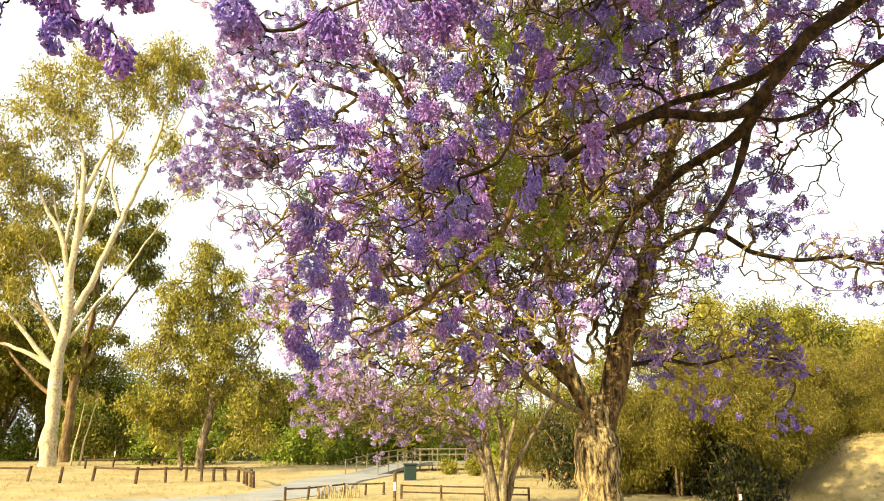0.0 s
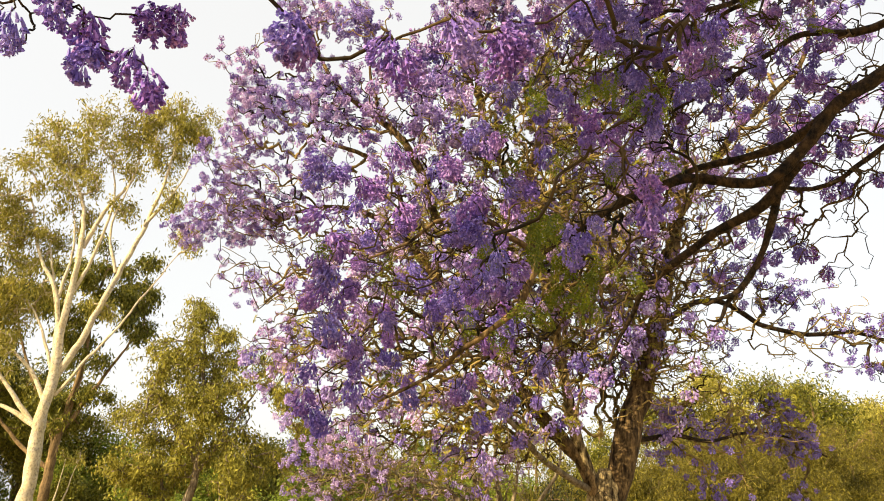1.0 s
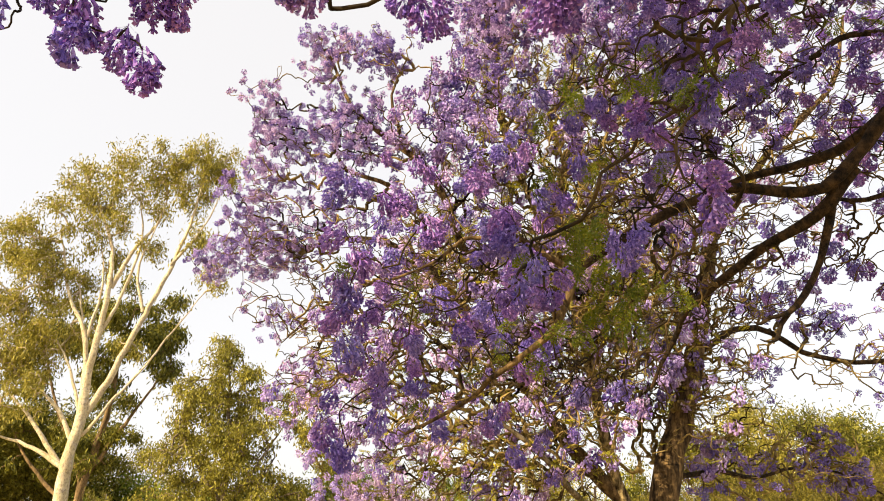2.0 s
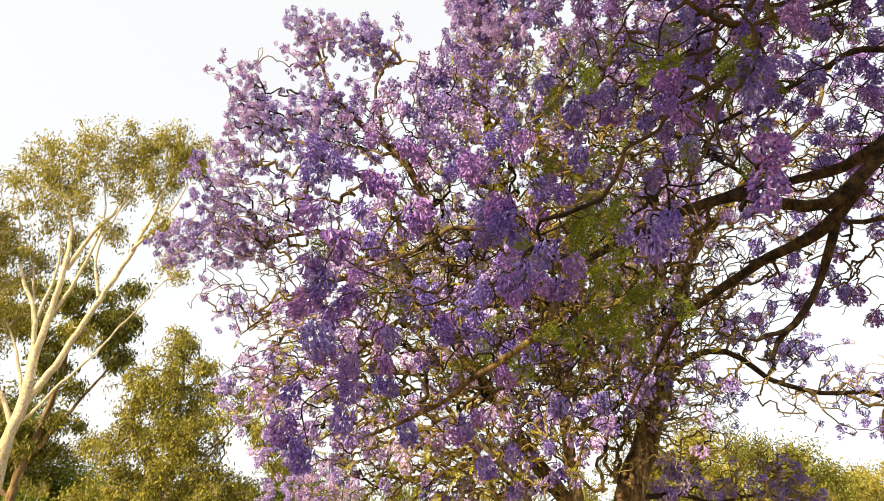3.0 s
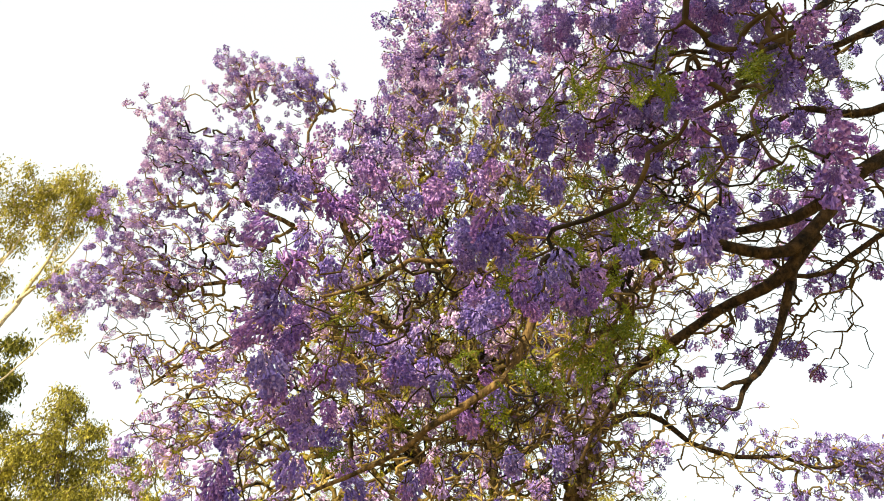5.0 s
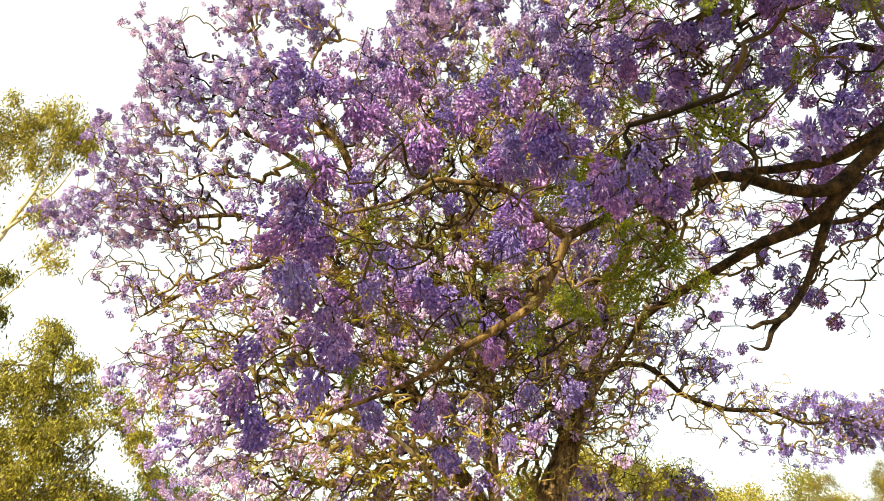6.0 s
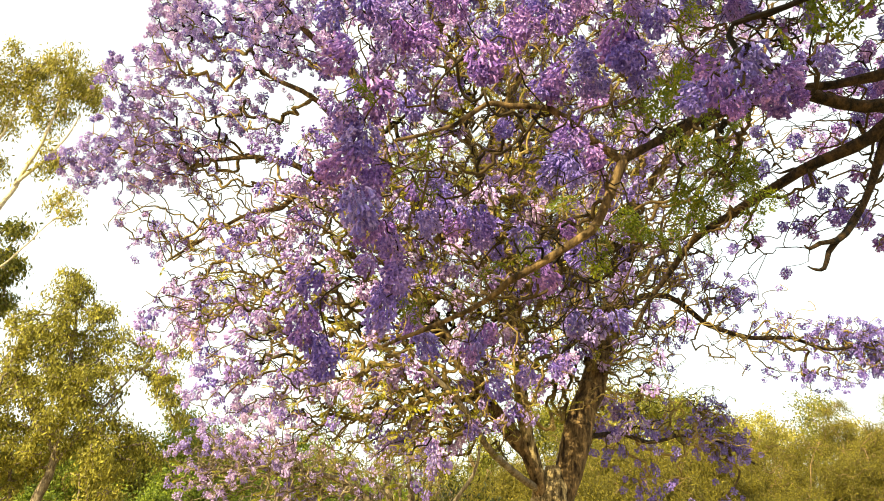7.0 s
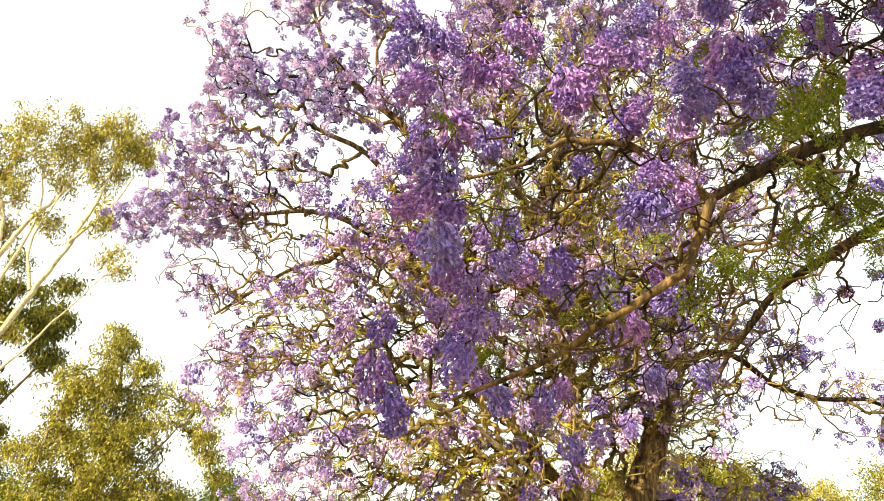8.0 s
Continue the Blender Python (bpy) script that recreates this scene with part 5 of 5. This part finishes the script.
for k, (x, y, r, h) in enumerate([(-7.5, 45, 1.7, 2.6), (-4.5, 46, 1.8, 3.2), (-1.5, 45.5, 1.8, 3.0), (1.4, 46, 2.0, 3.4), (4.6, 45, 2.0, 3.4), (-10.5, 46, 1.8, 2.8), (-19.5, 47, 1.8, 3.0), (-16.5, 45.5, 1.4, 2.2)]):
    round_shrub("shrub", "bright green shrub behind the lawn", x, y, r, h, GREEN_LEAF, 270 + k, 110, 0.3, (0.2, 0.05), 50, 0.7)
FAR = [(16, 48, 3.4, 12.0), (18.5, 48, 3.4, 13.4), (22.5, 48, 3.4, 13.8), (25.5, 50, 3.2, 12.8), (28, 53, 4, 12.6), (33, 54, 4.5, 13), (38, 52, 4.5, 12.6), (46, 54, 5, 13), (12, 52, 3.5, 9.6), (7, 55, 3.5, 8), (2, 58, 4, 7), (18, 44, 2.6, 10.6), (23, 43, 2.6, 10.8), (29, 46, 3.0, 11)]
for k, (x, y, r, h) in enumerate(FAR):
    round_shrub("woodland_tree", "gum tree in the far woodland", x, y, r, h, GUM_LEAF if k % 2 else DARK_LEAF, 190 + k, 190, 0.4, (0.28, 0.05), 60, 1.0, "woodland", 0.2)


# ---- fences, bridge and hut ----
def log_rod(bm, a, b, r, sides=8):
    a, b = Vector(a), Vector(b)
    m = Matrix.Translation((a + b) / 2) @ (b - a).to_track_quat("Z", "Y").to_matrix().to_4x4()
    bmesh.ops.create_cone(bm, cap_ends=True, segments=sides, radius1=r, radius2=r * 0.95, depth=(b - a).length, matrix=m)


def rail_fence(label, posts, height, post_r, rail_r, rails, mat, skip=(), tilt=0.0):
    rng = random.Random(len(posts) * 7 + 1)
    x0, y0 = posts[0]
    fence = thing("log_fence", (x0, y0, float(ground_height(x0, y0))), label, "fence", "log fences")
    tops = []
    for x, y in posts:
        z = float(ground_height(x, y))
        bm = bmesh.new()
        top = (x + rng.uniform(-0.5, 0.5) * tilt, y, z + height * rng.uniform(0.92, 1.06))
        log_rod(bm, (x, y, z - 0.15), top, post_r * rng.uniform(0.9, 1.15))
        part("post", bm, mat, fence)
        tops.append(top)
    for i in range(len(tops) - 1):
        if i in skip:
            continue
        for share in rails:
            za, zb = (float(ground_height(t[0], t[1])) for t in (tops[i], tops[i + 1]))
            bm = bmesh.new()
            log_rod(bm, (tops[i][0], tops[i][1], za + height * share), (tops[i + 1][0], tops[i + 1][1], zb + height * share), rail_r)
            part("rail", bm, mat, fence)


rail_fence("low dark log rail fence along the lawn", [(-20.5, 30.2), (-17.33, 29.44), (-15.62, 28.83), (-14.95, 30.07), (-12.5, 28.82), (-11.42, 29.14), (-10.67, 29.39), (-10.05, 29.42), (-9.56, 29.43), (-9.15, 29.7), (-8.43, 29.12), (-7.9, 28.2), (-7.5, 27.3), (-7.2, 26.8), (-6.98, 26.42)], 0.62, 0.065, 0.046, (0.88,), LOG, (1, 2), 0.16)
rail_fence("old low timber rail beside the far lawn", [(-21, 40.5), (-19.49, 40.73), (-18.0, 42.5), (-16.6, 43.5)], 0.55, 0.06, 0.05, (0.85,), LOG)
rail_fence("weathered rail fence near the pale path", [(-4.6, 21.6), (-4.02, 21.95), (-3.12, 23.4), (-2.5, 23.6), (-1.92, 23.76)], 0.40, 0.036, 0.026, (0.9,), LOG, (), 0.1)
rail_fence("weathered two-rail fence on dry lawn", [(-1.25, 22.7), (0.0, 22.3), (1.31, 21.96), (2.6, 21.7)], 0.42, 0.036, 0.024, (0.9, 0.45), LOG, (), 0.06)


def picket_row():
    fence = thing("picket_fence", (-3.3, 22.6, 0.1), "short row of pale upright timber pickets", "fence")
    for k in range(11):
        x, y = -3.75 + 0.115 * k, 22.25 + 0.05 * k
        z = float(ground_height(x, y))
        bm = bmesh.new()
        box(bm, (x, y, z + 0.14), (0.08, 0.045, 0.42 + 0.05 * (k * 5 % 4)), (2 * (k % 3), 4 * (k * 3 % 4) - 5, 0), 0.01)
        part("picket", bm, PALE_LOG, fence)


picket_row()


def sign_post(x, y, h, label):
    z = float(ground_height(x, y))
    post = thing("marker_post", (x, y, z), label, "post")
    bm = bmesh.new()
    log_rod(bm, (x, y, z - 0.1), (x, y, z + h), 0.05)
    part("pole", bm, LOG, post)
    bm = bmesh.new()
    box(bm, (x, y - 0.06, z + h * 0.5), (0.07, 0.02, h * 0.3), (0, 0, 0), 0.004)
    part("plate", bm, SIGN_WHITE, post, "small white plate")


sign_post(-1.39, 21.94, 0.82, "thin upright marker post beside the path")
sign_post(8.2, 20.3, 0.5, "small white-faced marker post under the wattles")
sign_post(-24.7, 51.2, 1.2, "small white marker post by the woodland")


def footbridge():
    bridge = thing("footbridge", (-4.2, 33, 0.2), "timber footbridge with a ramp and pale handrails", "bridge")
    stops = [(-4.0, 33.4, 0.30), (-2.88, 36.5, 0.60), (-1.66, 38.0, 0.76), (1.2, 38.6, 0.76)]
    for (ax, ay, az), (bx, by, bz) in zip(stops, stops[1:]):
        a, b = Vector((ax, ay, az)), Vector((bx, by, bz))
        d = b - a
        n = Vector((-d.y, d.x, 0)).normalized() * 0.85
        bm = bmesh.new()
        vs = [bm.verts.new(p + Vector((0, 0, dz))) for dz in (-0.16, 0.0) for p in (a - n, a + n, b + n, b - n)]
        for f in ((0, 1, 2, 3), (7, 6, 5, 4), (0, 4, 5, 1), (1, 5, 6, 2), (2, 6, 7, 3), (3, 7, 4, 0)):
            bm.faces.new([vs[i] for i in f])
        bmesh.ops.recalc_face_normals(bm, faces=bm.faces)
        part("deck", bm, CONCRETE, bridge)
        for s in (-1, 1):
            for h in (0.36, 0.64):
                bm = bmesh.new()
                log_rod(bm, a + n * s + Vector((0, 0, h)), b + n * s + Vector((0, 0, h)), 0.024, 6)
                part("handrail", bm, RAIL_MAT, bridge)
            for k in range(4):
                p = a + d * (k / 3) + n * s
                bm = bmesh.new()
                log_rod(bm, p + Vector((0, 0, -0.7)), p + Vector((0, 0, 0.7)), 0.03, 6)
                part("post", bm, RAIL_MAT, bridge)


footbridge()


def green_hut():
    hut = thing("green_hut", (-1.5, 30.2, 0.2), "small dark green park cabinet beside the bridge", "hut")
    bm = bmesh.new()
    box(bm, (-1.5, 30.2, 0.53), (0.5, 0.5, 0.62), (0, 0, 8), 0.015)
    part("body", bm, HUT_GREEN, hut)
    bm = bmesh.new()
    box(bm, (-1.5, 30.2, 0.87), (0.6, 0.6, 0.06), (0, 0, 8), 0.012)
    part("roof", bm, HUT_GREEN, hut)
    bm = bmesh.new()
    box(bm, (-1.5, 30.2, 0.18), (0.6, 0.6, 0.1), (0, 0, 8), 0.01)
    part("plinth", bm, CONCRETE, hut)


green_hut()


def grass():
    rng = np.random.default_rng(77)
    tufts = []
    for _ in range(5):
        v, q = leaf_spray(rng, 16, 0.16, 0.13, 0.008, 0.0)
        v[:, 2] = np.abs(v[:, 2])
        tufts.append((v, q))
    n = 8000
    x, y = rng.uniform(-30, 24, n), 15 + 32 * rng.uniform(0, 1, n) ** 1.3
    keep = (np.abs(x + 4.6) > 1.6) | (y < 22)
    x, y = x[keep], y[keep]
    x = np.concatenate([x, rng.uniform(10, 22, 3500)])        # rougher grass over the bank
    y = np.concatenate([y, rng.uniform(20.5, 27.5, 3500)])
    p = np.stack([x, y, ground_height(x, y)], -1)
    v, q = scatter(tufts, p, rotations(rng, len(p), 0.2), rng.uniform(0.35, 0.9, len(p)), rng)
    tagged(new("grass", mesh_of("grass", v, q, GRASS_BLADE)), "short dry straw-coloured grass tufts", "grass", "", "stuff")


grass()
